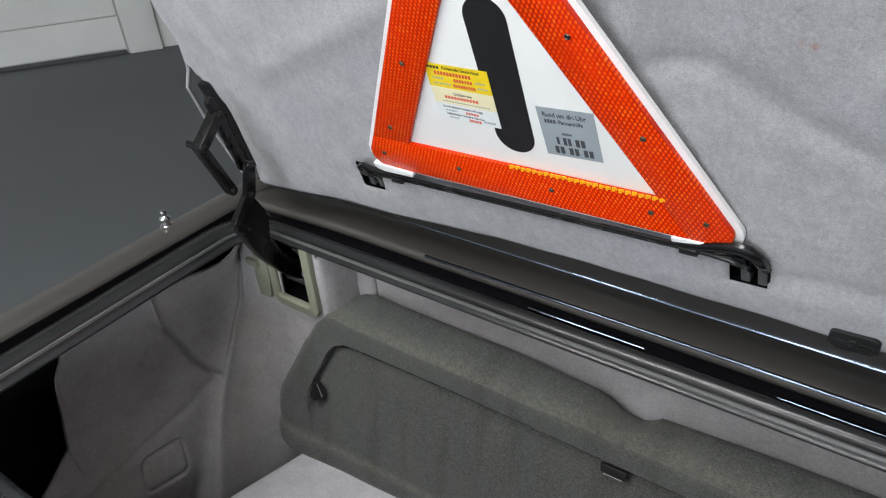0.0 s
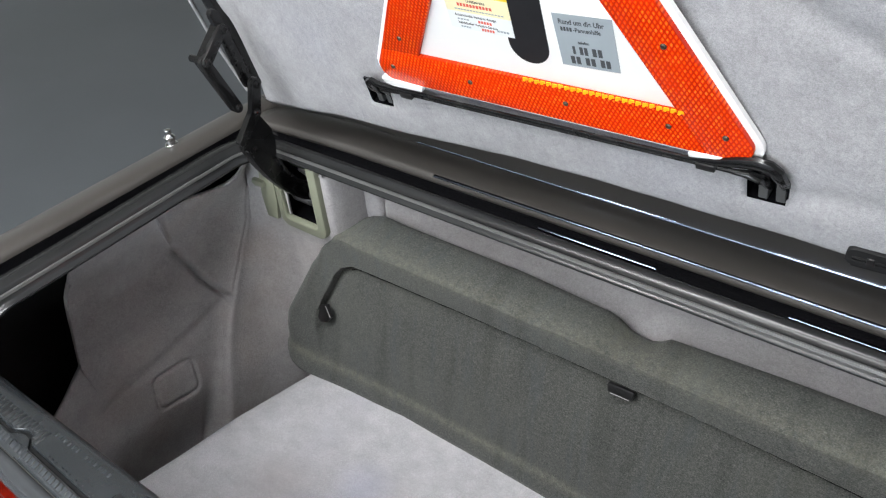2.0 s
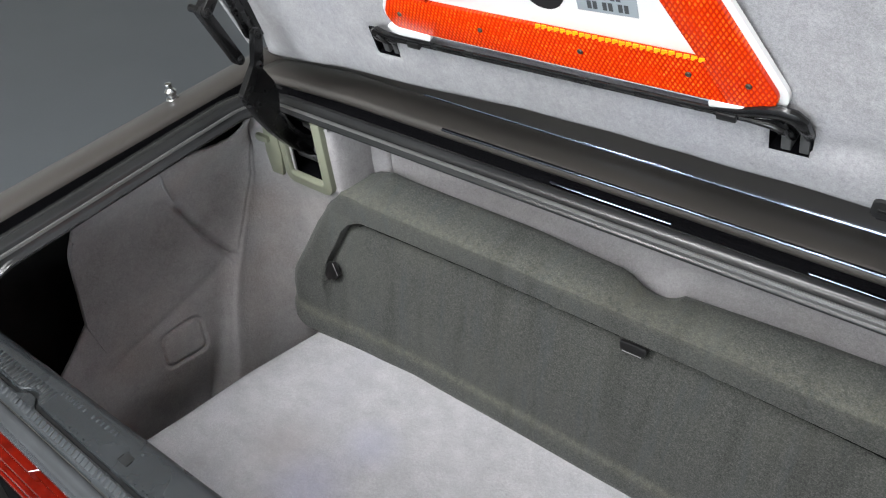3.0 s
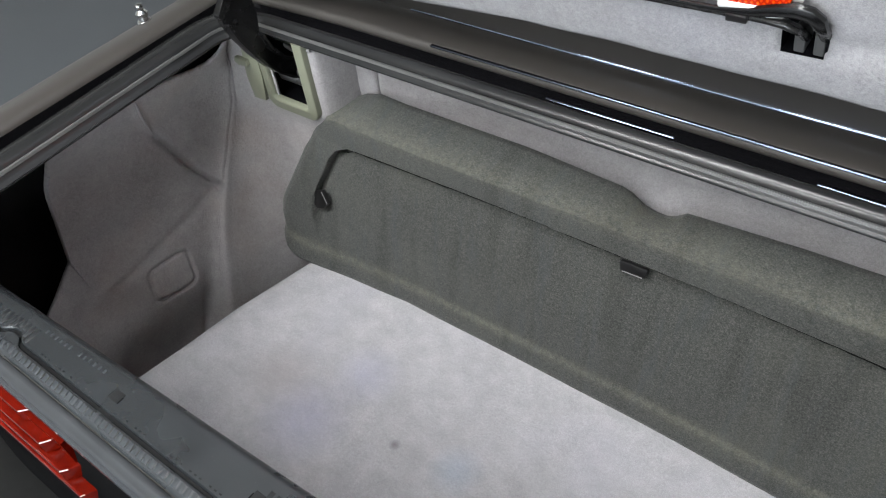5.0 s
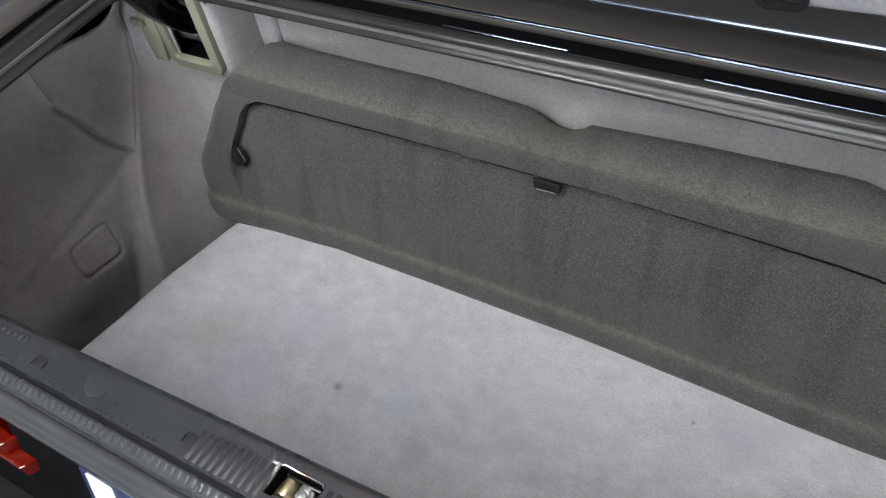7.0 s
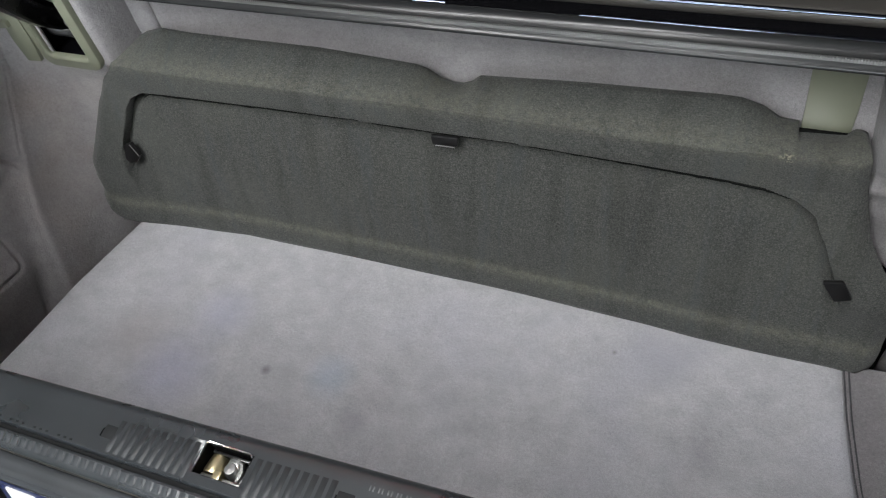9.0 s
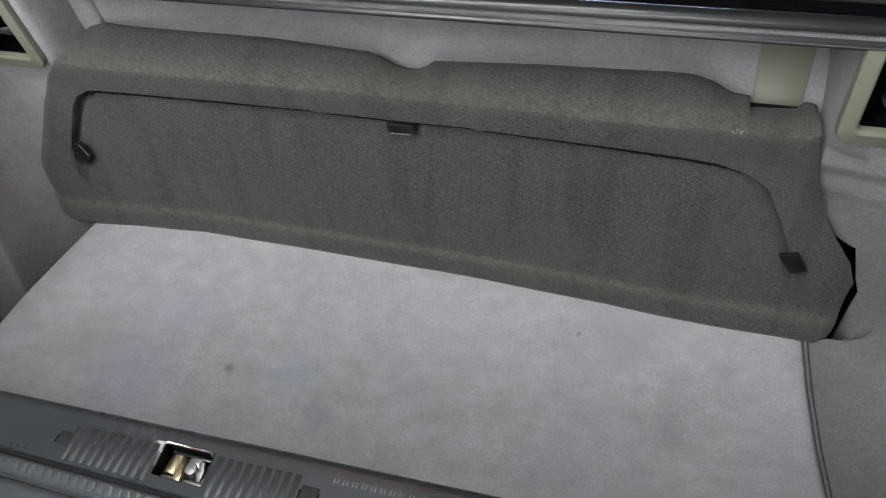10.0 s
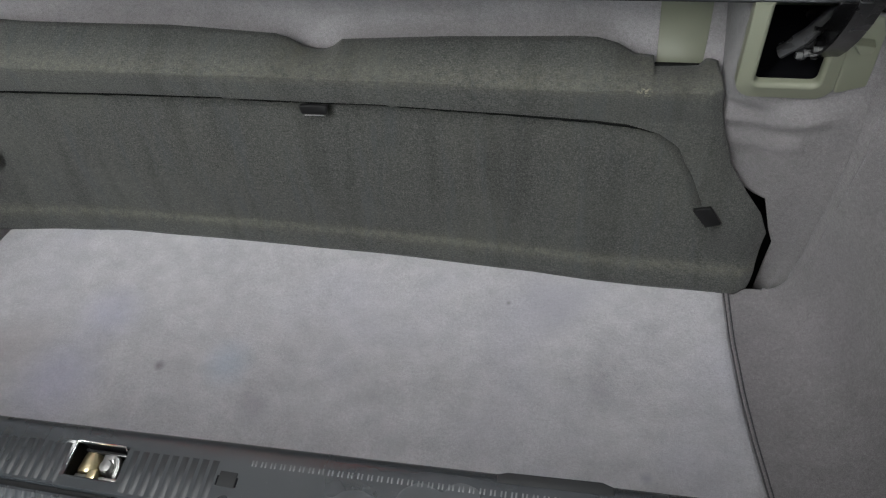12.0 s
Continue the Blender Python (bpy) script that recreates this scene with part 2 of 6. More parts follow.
def reflector():
    """Moulded prismatic reflector: rows of small cells, each with its own brightness, and painted glints."""
    k = Mat("orange_reflector", 0.28, 0, 0.15)
    def rows(angle, period):
        mp = k.t.nodes.new("ShaderNodeMapping")
        mp.inputs["Rotation"].default_value = (0, 0, radians(angle))
        k.put(k.coord, mp.inputs["Vector"])
        w = k.t.nodes.new("ShaderNodeTexWave")
        w.inputs["Scale"].default_value = 0.314 / period
        w.inputs["Distortion"].default_value = 0.0
        k.put(mp.outputs[0], w.inputs["Vector"])
        return w.outputs["Fac"]

    prism_rows = k.mix(1.0, rows(28, 0.0042), rows(-32, 0.0042), "MULTIPLY")
    cell = k.voronoi(240, "Color")
    sep = k.t.nodes.new("ShaderNodeSeparateColor")
    k.put(cell, sep.inputs[0])
    # sparkle of single cells, painted as a yellower colour
    glint = k.mix(1.0, k.ramp(sep.outputs[0], [(0.62, 0.0), (0.9, 1.0)]), prism_rows, "MULTIPLY")
    c = k.ramp(prism_rows, [(0.0, (0.50, 0.014, 0.001)), (0.40, (0.88, 0.048, 0.0015)), (1.0, (1.0, 0.13, 0.003))])
    c = k.mix(k.ramp(k.noise(16, 3), [(0.42, 0.0), (0.7, 0.65)]), c, (0.70, 0.030, 0.001))
    c = k.mix(k.scaled(glint, 0.65), c, (1.0, 0.26, 0.02))
    k.colour(c)
    k.b.inputs["Coat Weight"].default_value = 0.15
    k.b.inputs["Coat Roughness"].default_value = 0.15
    k.bump(prism_rows, 0.35, 0.0012)
    return k.m


REFLECTOR = reflector()
# amber for the painted glow on the triangle
AMBER_GLOW = plastic("amber_glow", (1.0, 0.50, 0.012), 0.25, 0.12, 0)
LENS = Mat("red_lens", 0.10, 0, 0.16)
LENS.colour(LENS.ramp(LENS.noise(40, 3), [(0.3, (0.075, 0.0030, 0.0010)), (0.7, (0.14, 0.0060, 0.0020))]))
LENS = LENS.m
GARAGE_FLOOR = Mat("garage_floor", 0.6)
GARAGE_FLOOR.colour(GARAGE_FLOOR.mix(0.15, GARAGE_FLOOR.ramp(GARAGE_FLOOR.noise(0.9, 5), [(0.3, (0.132, 0.146, 0.162)), (0.7, (0.152, 0.167, 0.185))]), GARAGE_FLOOR.ramp(GARAGE_FLOOR.noise(140, 3), [(0.3, 0.02), (0.7, 0.08)])))
GARAGE_FLOOR.bump(GARAGE_FLOOR.noise(60, 4), 0.2, 0.001)
GARAGE_FLOOR = GARAGE_FLOOR.m
WALL_WHITE = Mat("wall_white", 0.75)
WALL_WHITE.colour(WALL_WHITE.ramp(WALL_WHITE.noise(2.2, 5), [(0.3, (0.74, 0.73, 0.71)), (0.7, (0.82, 0.81, 0.79))]))
WALL_WHITE.bump(WALL_WHITE.noise(35, 5), 0.3, 0.004)
WALL_WHITE = WALL_WHITE.m
CEILING_MAT = Mat("ceiling_paint", 0.85)
CEILING_MAT.colour(CEILING_MAT.ramp(CEILING_MAT.noise(1.5, 4), [(0.3, (0.50, 0.46, 0.40)), (0.7, (0.58, 0.54, 0.47))]))
CEILING_MAT = CEILING_MAT.m
SKIRTING = plastic("skirting_grey", (0.07, 0.07, 0.072), 0.6)
TYRE = plastic("tyre_rubber", (0.02, 0.02, 0.02), 0.8, 0.2, 0.4, 90)
LAMP = bpy.data.materials.new("lamp_diffuser")
LAMP.use_nodes = True
em = LAMP.node_tree.nodes.new("ShaderNodeEmission")
em.inputs[0].default_value = (0.96, 0.97, 0.98, 1)
em.inputs[1].default_value = LAMP_STRENGTH
LAMP.node_tree.links.new(em.outputs[0], LAMP.node_tree.nodes["Material Output"].inputs[0])
DAYLIGHT = bpy.data.materials.new("daylight_pane")
DAYLIGHT.use_nodes = True
em = DAYLIGHT.node_tree.nodes.new("ShaderNodeEmission")
em.inputs[0].default_value = (0.86, 0.94, 1.0, 1)
em.inputs[1].default_value = WINDOW_STRENGTH
DAYLIGHT.node_tree.links.new(em.outputs[0], DAYLIGHT.node_tree.nodes["Material Output"].inputs[0])
# pale colour for the painted highlights on the tail lamp ribs
LENS_GLINT = plastic("lens_glint", (0.85, 0.70, 0.66), 0.15, 0.05, 0)
# pale grey for the painted highlights on the black clips
CLIP_GLINT = plastic("clip_glint", (0.25, 0.25, 0.25), 0.5, 0.2, 0)
LAMP_FRAME = plastic("lamp_frame", (0.7, 0.7, 0.7), 0.4, 0.03, 0)


# ---- mesh helpers ----
def part(name, bm, material, parent=None, label="", sharp=35, local=False):
    """Links a bmesh as one mesh object; under a parent its points are world points unless local."""
    if not any(e.is_boundary for e in bm.edges):
        bmesh.ops.recalc_face_normals(bm, faces=bm.faces[:])
    me = bpy.data.meshes.new(name)
    for f in bm.faces:
        f.smooth = True
    bm.to_mesh(me)
    bm.free()
    me.set_sharp_from_angle(angle=radians(sharp))
    me.materials.append(material)
    ob = new(name, me)
    if parent:
        ob.parent = parent
        if not local and parent.type == "EMPTY":
            ob.matrix_parent_inverse = parent.matrix_basis.inverted()
    if label:
        ob["label"] = label
    return ob


def thing(name, place, label, category, group="", kind="", matrix=None):
    ob = new(name)
    ob.empty_display_size = 0.05
    ob.matrix_basis = matrix if matrix else Matrix.Translation(place)
    return tagged(ob, label, category, group, kind)


def box(bm, x0, x1, y0, y1, z0, z1, bevel=0.0, matrix=None, seg=2):
    r = bmesh.ops.create_cube(bm, size=1.0)
    v = r["verts"]
    bmesh.ops.transform(bm, matrix=Matrix.Translation(((x0 + x1) / 2, (y0 + y1) / 2, (z0 + z1) / 2)) @ Matrix.Diagonal((abs(x1 - x0), abs(y1 - y0), abs(z1 - z0), 1)), verts=v)
    if bevel:
        es = list({e for q in v for e in q.link_edges})
        r = bmesh.ops.bevel(bm, geom=es, offset=bevel, segments=seg, affect="EDGES", profile=0.5)
        v = list({q for f in r["faces"] for q in f.verts} | {q for q in v if q.is_valid})
    if matrix:
        bmesh.ops.transform(bm, matrix=matrix, verts=v)
    return v


def prism(bm, outline, z0, z1, matrix=None, bevel=0.0):
    """A flat outline of (x, y) raised from z0 to z1."""
    lo = [bm.verts.new((x, y, z0)) for x, y in outline]
    hi = [bm.verts.new((x, y, z1)) for x, y in outline]
    n = len(outline)
    bm.faces.new(lo[::-1])
    top = bm.faces.new(hi)
    for i in range(n):
        bm.faces.new((lo[i], lo[(i + 1) % n], hi[(i + 1) % n], hi[i]))
    vs = lo + hi
    if bevel:
        r = bmesh.ops.bevel(bm, geom=list(top.edges), offset=bevel, segments=2, affect="EDGES", profile=0.5)
        vs = list({v for v in vs if v.is_valid} | {v for f in r["faces"] for v in f.verts})
    if matrix:
        bmesh.ops.transform(bm, matrix=matrix, verts=vs)
    return vs


def rounded(points, radius, seg=5):
    """A closed outline with its corners rounded; radius one number or one a corner."""
    out = []
    n = len(points)
    for i in range(n):
        p, a, b = Vector(points[i]), Vector(points[i - 1]), Vector(points[(i + 1) % n])
        r = radius[i] if isinstance(radius, (list, tuple)) else radius
        if r <= 0:
            out.append(tuple(p))
            continue
        u, w = (a - p).normalized(), (b - p).normalized()
        ang = u.angle(w)
        d = min(r / math.tan(ang / 2), (a - p).length * 0.49, (b - p).length * 0.49)
        r2 = d * math.tan(ang / 2)
        c = p + (u + w).normalized() * (r2 / math.sin(ang / 2))
        s, e = p + u * d - c, p + w * d - c
        for k in range(seg + 1):
            f = k / seg
            q = (s * (1 - f) + e * f).normalized() * r2
            out.append(tuple(c + q))
    return out


def loft(bm, rings, closed_ring=True, caps=True, closed_path=False):
    """Skins a row of equal rings of points."""
    vs = [[bm.verts.new(p) for p in ring] for ring in rings]
    n, m = len(vs), len(vs[0])
    for i in range(n if closed_path else n - 1):
        a, b = vs[i], vs[(i + 1) % n]
        for j in range(m if closed_ring else m - 1):
            bm.faces.new((a[j], a[(j + 1) % m], b[(j + 1) % m], b[j]))
    if caps and closed_ring and not closed_path:
        bm.faces.new(vs[0][::-1])
        bm.faces.new(vs[-1])
    return vs


def tube(bm, points, radius, sides=10, flat=1.0):
    """A round bar along points; radius one number or one a point."""
    pts = [Vector(p) for p in points]
    rings = []
    up = Vector((0, 0, 1))
    for i, p in enumerate(pts):
        d = (pts[min(i + 1, len(pts) - 1)] - pts[max(i - 1, 0)]).normalized()
        if abs(d.dot(up)) > 0.95:
            up = Vector((0, 1, 0))
        s = d.cross(up).normalized()
        w = s.cross(d).normalized()
        r = radius[i] if isinstance(radius, (list, tuple)) else radius
        rings.append([p + s * (r * math.cos(k * 2 * math.pi / sides)) + w * (r * flat * math.sin(k * 2 * math.pi / sides)) for k in range(sides)])
    loft(bm, rings)


def lathe(bm, profile, centre, axis="z", sides=20):
    """Turns (radius, height) pairs about an axis through centre."""
    rings = []
    for r, h in profile:
        ring = []
        for k in range(sides):
            a = k * 2 * math.pi / sides
            u, w = max(r, 1e-5) * math.cos(a), max(r, 1e-5) * math.sin(a)
            ring.append(Vector(centre) + Vector({"z": (u, w, h), "x": (h, u, w), "y": (u, h, w)}[axis]))
        rings.append(ring)
    loft(bm, rings)


def sheet(bm, us, vs, fn, skip=None):
    """A surface over a grid: fn(u, v) gives the point; skip(u, v) leaves a face out."""
    grid = [[bm.verts.new(fn(u, v)) for u in us] for v in vs]
    for j in range(len(vs) - 1):
        for i in range(len(us) - 1):
            if skip and skip((us[i] + us[i + 1]) / 2, (vs[j] + vs[j + 1]) / 2):
                continue
            bm.faces.new((grid[j][i], grid[j][i + 1], grid[j + 1][i + 1], grid[j + 1][i]))
    loose = [v for v in bm.verts if not v.link_faces]
    bmesh.ops.delete(bm, geom=loose, context="VERTS")


def snap(bm, line, tol, ax=(1, 2)):
    """Draws the open border points of a sheet onto a broken line, so that a cut edge runs clean."""
    for v in bm.verts:
        if not v.is_boundary:
            continue
        best, hit = tol, None
        for (ax0, ay0), (bx0, by0) in zip(line, line[1:]):
            dx, dy = bx0 - ax0, by0 - ay0
            f = max(0.0, min(1.0, ((v.co[ax[0]] - ax0) * dx + (v.co[ax[1]] - ay0) * dy) / (dx * dx + dy * dy)))
            px, py = ax0 + f * dx, ay0 + f * dy
            d = math.hypot(v.co[ax[0]] - px, v.co[ax[1]] - py)
            if d < best:
                best, hit = d, (px, py)
        if hit:
            v.co[ax[0]], v.co[ax[1]] = hit


def thicken(ob, t, offset=-1.0):
    m = ob.modifiers.new("thickness", "SOLIDIFY")
    m.thickness, m.offset = t, offset
    return ob


def span(a, b, step, extra=()):
    """Even steps from a to b, with extra values let in."""
    n = max(1, round((b - a) / step))
    vals = [a + (b - a) * i / n for i in range(n + 1)]
    for e in extra:
        k = min(range(len(vals)), key=lambda q: abs(vals[q] - e))
        if 0 < k < len(vals) - 1:
            vals[k] = e
    return sorted(set(vals))


def table(x, xs, ys):
    return float(np.interp(x, xs, ys))


def dist_line(x, y, line):
    """Distance from a point to a broken line."""
    best = 9.0
    for (ax, ay), (bx, by) in zip(line, line[1:]):
        dx, dy = bx - ax, by - ay
        f = max(0.0, min(1.0, ((x - ax) * dx + (y - ay) * dy) / (dx * dx + dy * dy)))
        best = min(best, math.hypot(x - ax - f * dx, y - ay - f * dy))
    return best


def inside(x, y, poly):
    hit = False
    for (ax, ay), (bx, by) in zip(poly, poly[1:] + poly[:1]):
        if (ay > y) != (by > y) and x < (bx - ax) * (y - ay) / (by - ay) + ax:
            hit = not hit
    return hit


def smooth(t):
    t = max(0.0, min(1.0, t))
    return t * t * (3 - 2 * t)


def soft_noise(x, y, z, scale):
    return noise.noise(Vector((x * scale, y * scale, z * scale)))


# ---- garage ----
GROUND = -0.50
AXIS = math.atan2(0.79, 0.61)
ROOM = Matrix.Translation((-5.25, 1.92, GROUND)) @ Matrix.Rotation(AXIS, 4, "Z")
L0, L1, DEEP, HIGH = -6.0, 6.0, 9.5, 3.1
bm = bmesh.new()
box(bm, L0 - 0.2, L1 + 0.2, -DEEP - 0.2, 0.2, -0.15, 0.0, matrix=ROOM)
tagged(part("ground", bm, GARAGE_FLOOR), "matt dark blue-grey sealed garage floor", "floor", kind="structure")
bm = bmesh.new()
box(bm, L0 - 0.2, L1 + 0.2, -DEEP - 0.2, 0.2, HIGH, HIGH + 0.15, matrix=ROOM)
tagged(part("ceiling", bm, CEILING_MAT), "plain beige painted garage ceiling", "ceiling", kind="structure")
for nm, b in (("wall_east", (L1, L1 + 0.2, -DEEP, 0)), ("wall_west", (L0 - 0.2, L0, -DEEP, 0)), ("wall_south", (L0 - 0.2, L1 + 0.2, -DEEP - 0.2, -DEEP))):
    bm = bmesh.new()
    box(bm, *b, 0, HIGH, matrix=ROOM)
    tagged(part(nm, bm, WALL_WHITE), "plain off-white painted garage wall", "wall", kind="structure")
bm = bmesh.new()
box(bm, L0 - 0.2, L1 + 0.2, 0.0, 0.2, 0, HIGH, matrix=ROOM)
wall_n = tagged(part("wall_north", bm, WALL_WHITE), "off-white wall clad with wide horizontal painted boards", "wall", kind="structure")
for row in range(12):
    bm = bmesh.new()
    box(bm, L0, 0.50, -0.025, -0.001, 0.036 + row * 0.24, 0.036 + row * 0.24 + 0.234, 0.004, matrix=ROOM, seg=1)
    part("board", bm, WALL_WHITE, wall_n)
bm = bmesh.new()
box(bm, 0.515, 0.75, -0.05, -0.001, 0, HIGH, 0.01, matrix=ROOM)
tagged(part("wall_pillar", bm, WALL_WHITE), "off-white painted square wall pillar", "pillar", kind="structure")
bm = bmesh.new()
box(bm, L0, 0.50, -0.038, -0.027, 0, 0.032, 0.004, matrix=ROOM)
tagged(part("baseboard", bm, SKIRTING), "dark grey skirting along the white wall", "baseboard", kind="structure")

# rows of long ceiling lamps
def ceiling_lamp(u, v, long=1.5, wide=0.22):
    lamp = thing("ceiling_light", ROOM @ Vector((u, v, HIGH)), "long white ceiling lamp with a glowing diffuser", "lamp", "ceiling lamps of the garage")
    b = bmesh.new()
    box(b, u - long / 2 - 0.02, u + long / 2 + 0.02, v - wide / 2 - 0.02, v + wide / 2 + 0.02, HIGH - 0.06, HIGH, 0.006, matrix=ROOM)
    part("frame", b, LAMP_FRAME, lamp)
    b = bmesh.new()
    box(b, u - long / 2, u + long / 2, v - wide / 2, v + wide / 2, HIGH - 0.072, HIGH - 0.061, matrix=ROOM)
    part("diffuser", b, LAMP, lamp)
    return lamp


for u, v in ((0.68, -5.66), (-0.79, -5.72), (-0.24, -6.76)):
    ceiling_lamp(u, v)


# wide frosted windows in the wall behind the tail
def window(name, u, v, wide, along_u):
    w = thing(name, ROOM @ Vector((u, v, 0.9)), "wide frosted garage window with bright daylight behind", "window", kind="structure")
    rot = Matrix.Identity(4) if along_u else Matrix.Rotation(radians(90), 4, "Z")
    m = ROOM @ Matrix.Translation((u, v, 0)) @ rot
    for k in range(3):
        x0 = -wide / 2 + k * wide / 3
        b = bmesh.new()
        box(b, x0 + 0.04, x0 + wide / 3 - 0.04, -0.01, 0.01, 0.64, 2.36, matrix=m)
        part("pane", b, DAYLIGHT, w)
    b = bmesh.new()
    for k in range(4):
        x0 = -wide / 2 + k * wide / 3
        box(b, x0 - 0.04, x0 + 0.04, -0.04, 0.04, 0.6, 2.4, matrix=m)
    box(b, -wide / 2, wide / 2, -0.04, 0.04, 0.56, 0.64, matrix=m)
    box(b, -wide / 2, wide / 2, -0.04, 0.04, 2.36, 2.44, matrix=m)
    part("window_frame", b, LAMP_FRAME, w)


window("window_1", -3.3, -DEEP + 0.05, 5.2, True)

# ---- car body round the trunk ----
car = thing("car", (0, 0.2, GROUND), "dark anthracite saloon car with its trunk lid open", "car")
XL, XR = -0.651, 0.611          # ribs of the trunk seal at the sides
YF, YB = 0.062, -0.478        # and at the front and the back


def rim_z(y):
    """Height of the trunk's rim: nearly level, dropping at the tail."""
    return 0.417 - 0.075 * smooth((-0.37 - y) / 0.11)


def mirror_x(x):
    return XL + XR - x


def fender(side):
    """Quarter panel with its rain gutter; side -1 is the antenna side."""
    prof = [(-0.682, 0.400), (-0.690, 0.400), (-0.694, 0.404), (-0.6960, 0.424), (-0.6985, 0.4295), (-0.706, 0.4325), (-0.722, 0.4335), (-0.742, 0.430),
            (-0.770, 0.418), (-0.800, 0.395), (-0.825, 0.36), (-0.842, 0.30), (-0.852, 0.22), (-0.858, 0.10), (-0.858, 0.02), (-0.850, -0.10), (-0.838, -0.20), (-0.815, -0.29), (-0.79, -0.31)]
    ys = span(-0.49, 1.05, 0.02)

    def at(i, y):
        x, z = prof[int(i)]
        drop = 0.417 - rim_z(y) if y < 0.3 else 0.0
        k = 1.0 if z > 0.2 else 0.0
        tuck = 0.05 * smooth((-0.30 - y) / 0.22) ** 2
        x += tuck + 0.003 - 0.03 * (min(y, 0.1) + 0.2)
        return (x if side < 0 else mirror_x(x), y, z - drop * k * (1.0 if z > 0.3 else 0.5))

    b = bmesh.new()
    sheet(b, list(range(len(prof))), ys, at, lambda i, y: prof[int(i)][1] < 0.2 and math.hypot(y - 0.56, prof[int(i)][1] + 0.18) < 0.36)
    thicken(part("fender", b, PAINT, car, "glossy dark anthracite quarter panel", 50), 0.002, 1.0)
    b = bmesh.new()
    gut = [(-0.672, 0.398), (-0.680, 0.3985), (-0.689, 0.3985), (-0.6925, 0.402), (-0.6946, 0.423)]
    sheet(b, list(range(len(gut))), span(-0.42, 0.10, 0.02), lambda i, y: ((lambda q: q if side < 0 else mirror_x(q))(gut[int(i)][0] + 0.003 - 0.03 * (y + 0.2)), y, gut[int(i)][1] + rim_z(y) - 0.417))
    return part("gutter", b, GLOSS_BLACK, car, "glossy rain gutter, coloured black for its deep shade", 60)


fender(-1)
fender(1)

# deck strip in front of the opening, with the front gutter
bm = bmesh.new()
prof = [(0.1075, 0.418), (0.1085, 0.426), (0.1095, 0.4290), (0.1118, 0.4310), (0.1150, 0.4315), (0.14, 0.4300), (0.165, 0.4265), (0.20, 0.418), (0.30, 0.418), (0.45, 0.45), (0.47, 0.44), (0.47, 0.30)]
sheet(bm, span(-0.70, 0.66, 0.02), list(range(len(prof))), lambda x, i: (x, prof[int(i)][0] - 0.010 * smooth((abs(x + 0.02) - 0.45) / 0.25), prof[int(i)][1]))
thicken(part("deck_panel", bm, PAINT, car, "glossy dark strip between rear window and trunk", 50), 0.002, -1.0)
bm = bmesh.new()
prof = [(0.080, 0.3950), (0.084, 0.3958), (0.089, 0.3966), (0.094, 0.3982), (0.098, 0.4004), (0.101, 0.4032), (0.1035, 0.4068), (0.1053, 0.4110), (0.1063, 0.4150), (0.1068, 0.4200)]
sheet(bm, span(-0.70, 0.66, 0.02), list(range(len(prof))), lambda x, i: (x, prof[int(i)][0] - 0.010 * smooth((abs(x + 0.02) - 0.45) / 0.25), prof[int(i)][1]))
part("gutter", bm, GLOSS_BLACK, car, "glossy rain gutter, coloured black for its deep shade", 60)
def bright_edge(xs, y, z, high):
    """Slightly rounded strip added to carry a highlight; its face looks back and a little up."""
    b = bmesh.new()
    prof = [(0.0030, -high), (0.0, -high), (-0.0001 + 0.10 * high, -0.55 * high), (0.22 * high, 0.0), (0.52 * high, 0.5 * high), (0.9 * high, 0.75 * high), (0.0045, 0.75 * high)]
    loft(b, [[(x, y(x) + dy, z(x) + dz) for dy, dz in prof] for x in xs])
    return b


part("panel_glint", bright_edge(span(-0.33, 0.56, 0.03), lambda x: 0.1078 - 0.010 * smooth((abs(x + 0.02) - 0.45) / 0.25), lambda x: 0.4298, 0.0014), GLINT_METAL, car, "thin metal strip added for the highlight on the deck edge", 60)
# strips cover only the stretches where the gutter's highlight shows
for x0, x1, high in ((-0.158, 0.0, 0.0040), (0.150, 0.50, 0.0018)):
    part("gutter_glint", bright_edge(span(x0, x1, 0.03), lambda x: 0.1000 - 0.010 * smooth((abs(x + 0.02) - 0.45) / 0.25), lambda x: 0.4080, high), GLINT_METAL, car, "thin metal strip added for the highlight in the gutter", 60)
# added glossy bead, there only to catch a highlight along the gutter floor
bm = bmesh.new()
tube(bm, [(x, 0.0915 - 0.010 * smooth((abs(x + 0.02) - 0.45) / 0.25), 0.3970) for x in span(-0.58, 0.56, 0.03)], 0.0035, 10)
part("glint_bead", bm, GLOSS_BLACK, car)

# inner tub, tail panel and closing walls; the tub's near black paints its shade
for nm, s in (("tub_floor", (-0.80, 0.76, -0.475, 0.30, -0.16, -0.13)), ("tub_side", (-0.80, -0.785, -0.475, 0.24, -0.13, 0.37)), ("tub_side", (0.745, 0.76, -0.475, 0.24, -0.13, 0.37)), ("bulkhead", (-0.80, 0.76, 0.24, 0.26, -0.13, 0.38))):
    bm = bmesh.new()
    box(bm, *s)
    part(nm, bm, SHADED_CAVITY, car)
bm = bmesh.new()
tail = [(-0.430, 0.300), (-0.452, 0.308), (-0.474, 0.308), (-0.4805, 0.300), (-0.490, 0.262), (-0.508, 0.20), (-0.518, 0.145), (-0.522, 0.12), (-0.515, 0.0), (-0.50, -0.2), (-0.47, -0.30), (-0.40, -0.31)]
sheet(bm, span(-0.80, 0.76, 0.03), list(range(len(tail))), lambda x, i: (x, tail[int(i)][0] + 0.030 * smooth((abs(x + 0.02) - 0.5) / 0.3), tail[int(i)][1]))
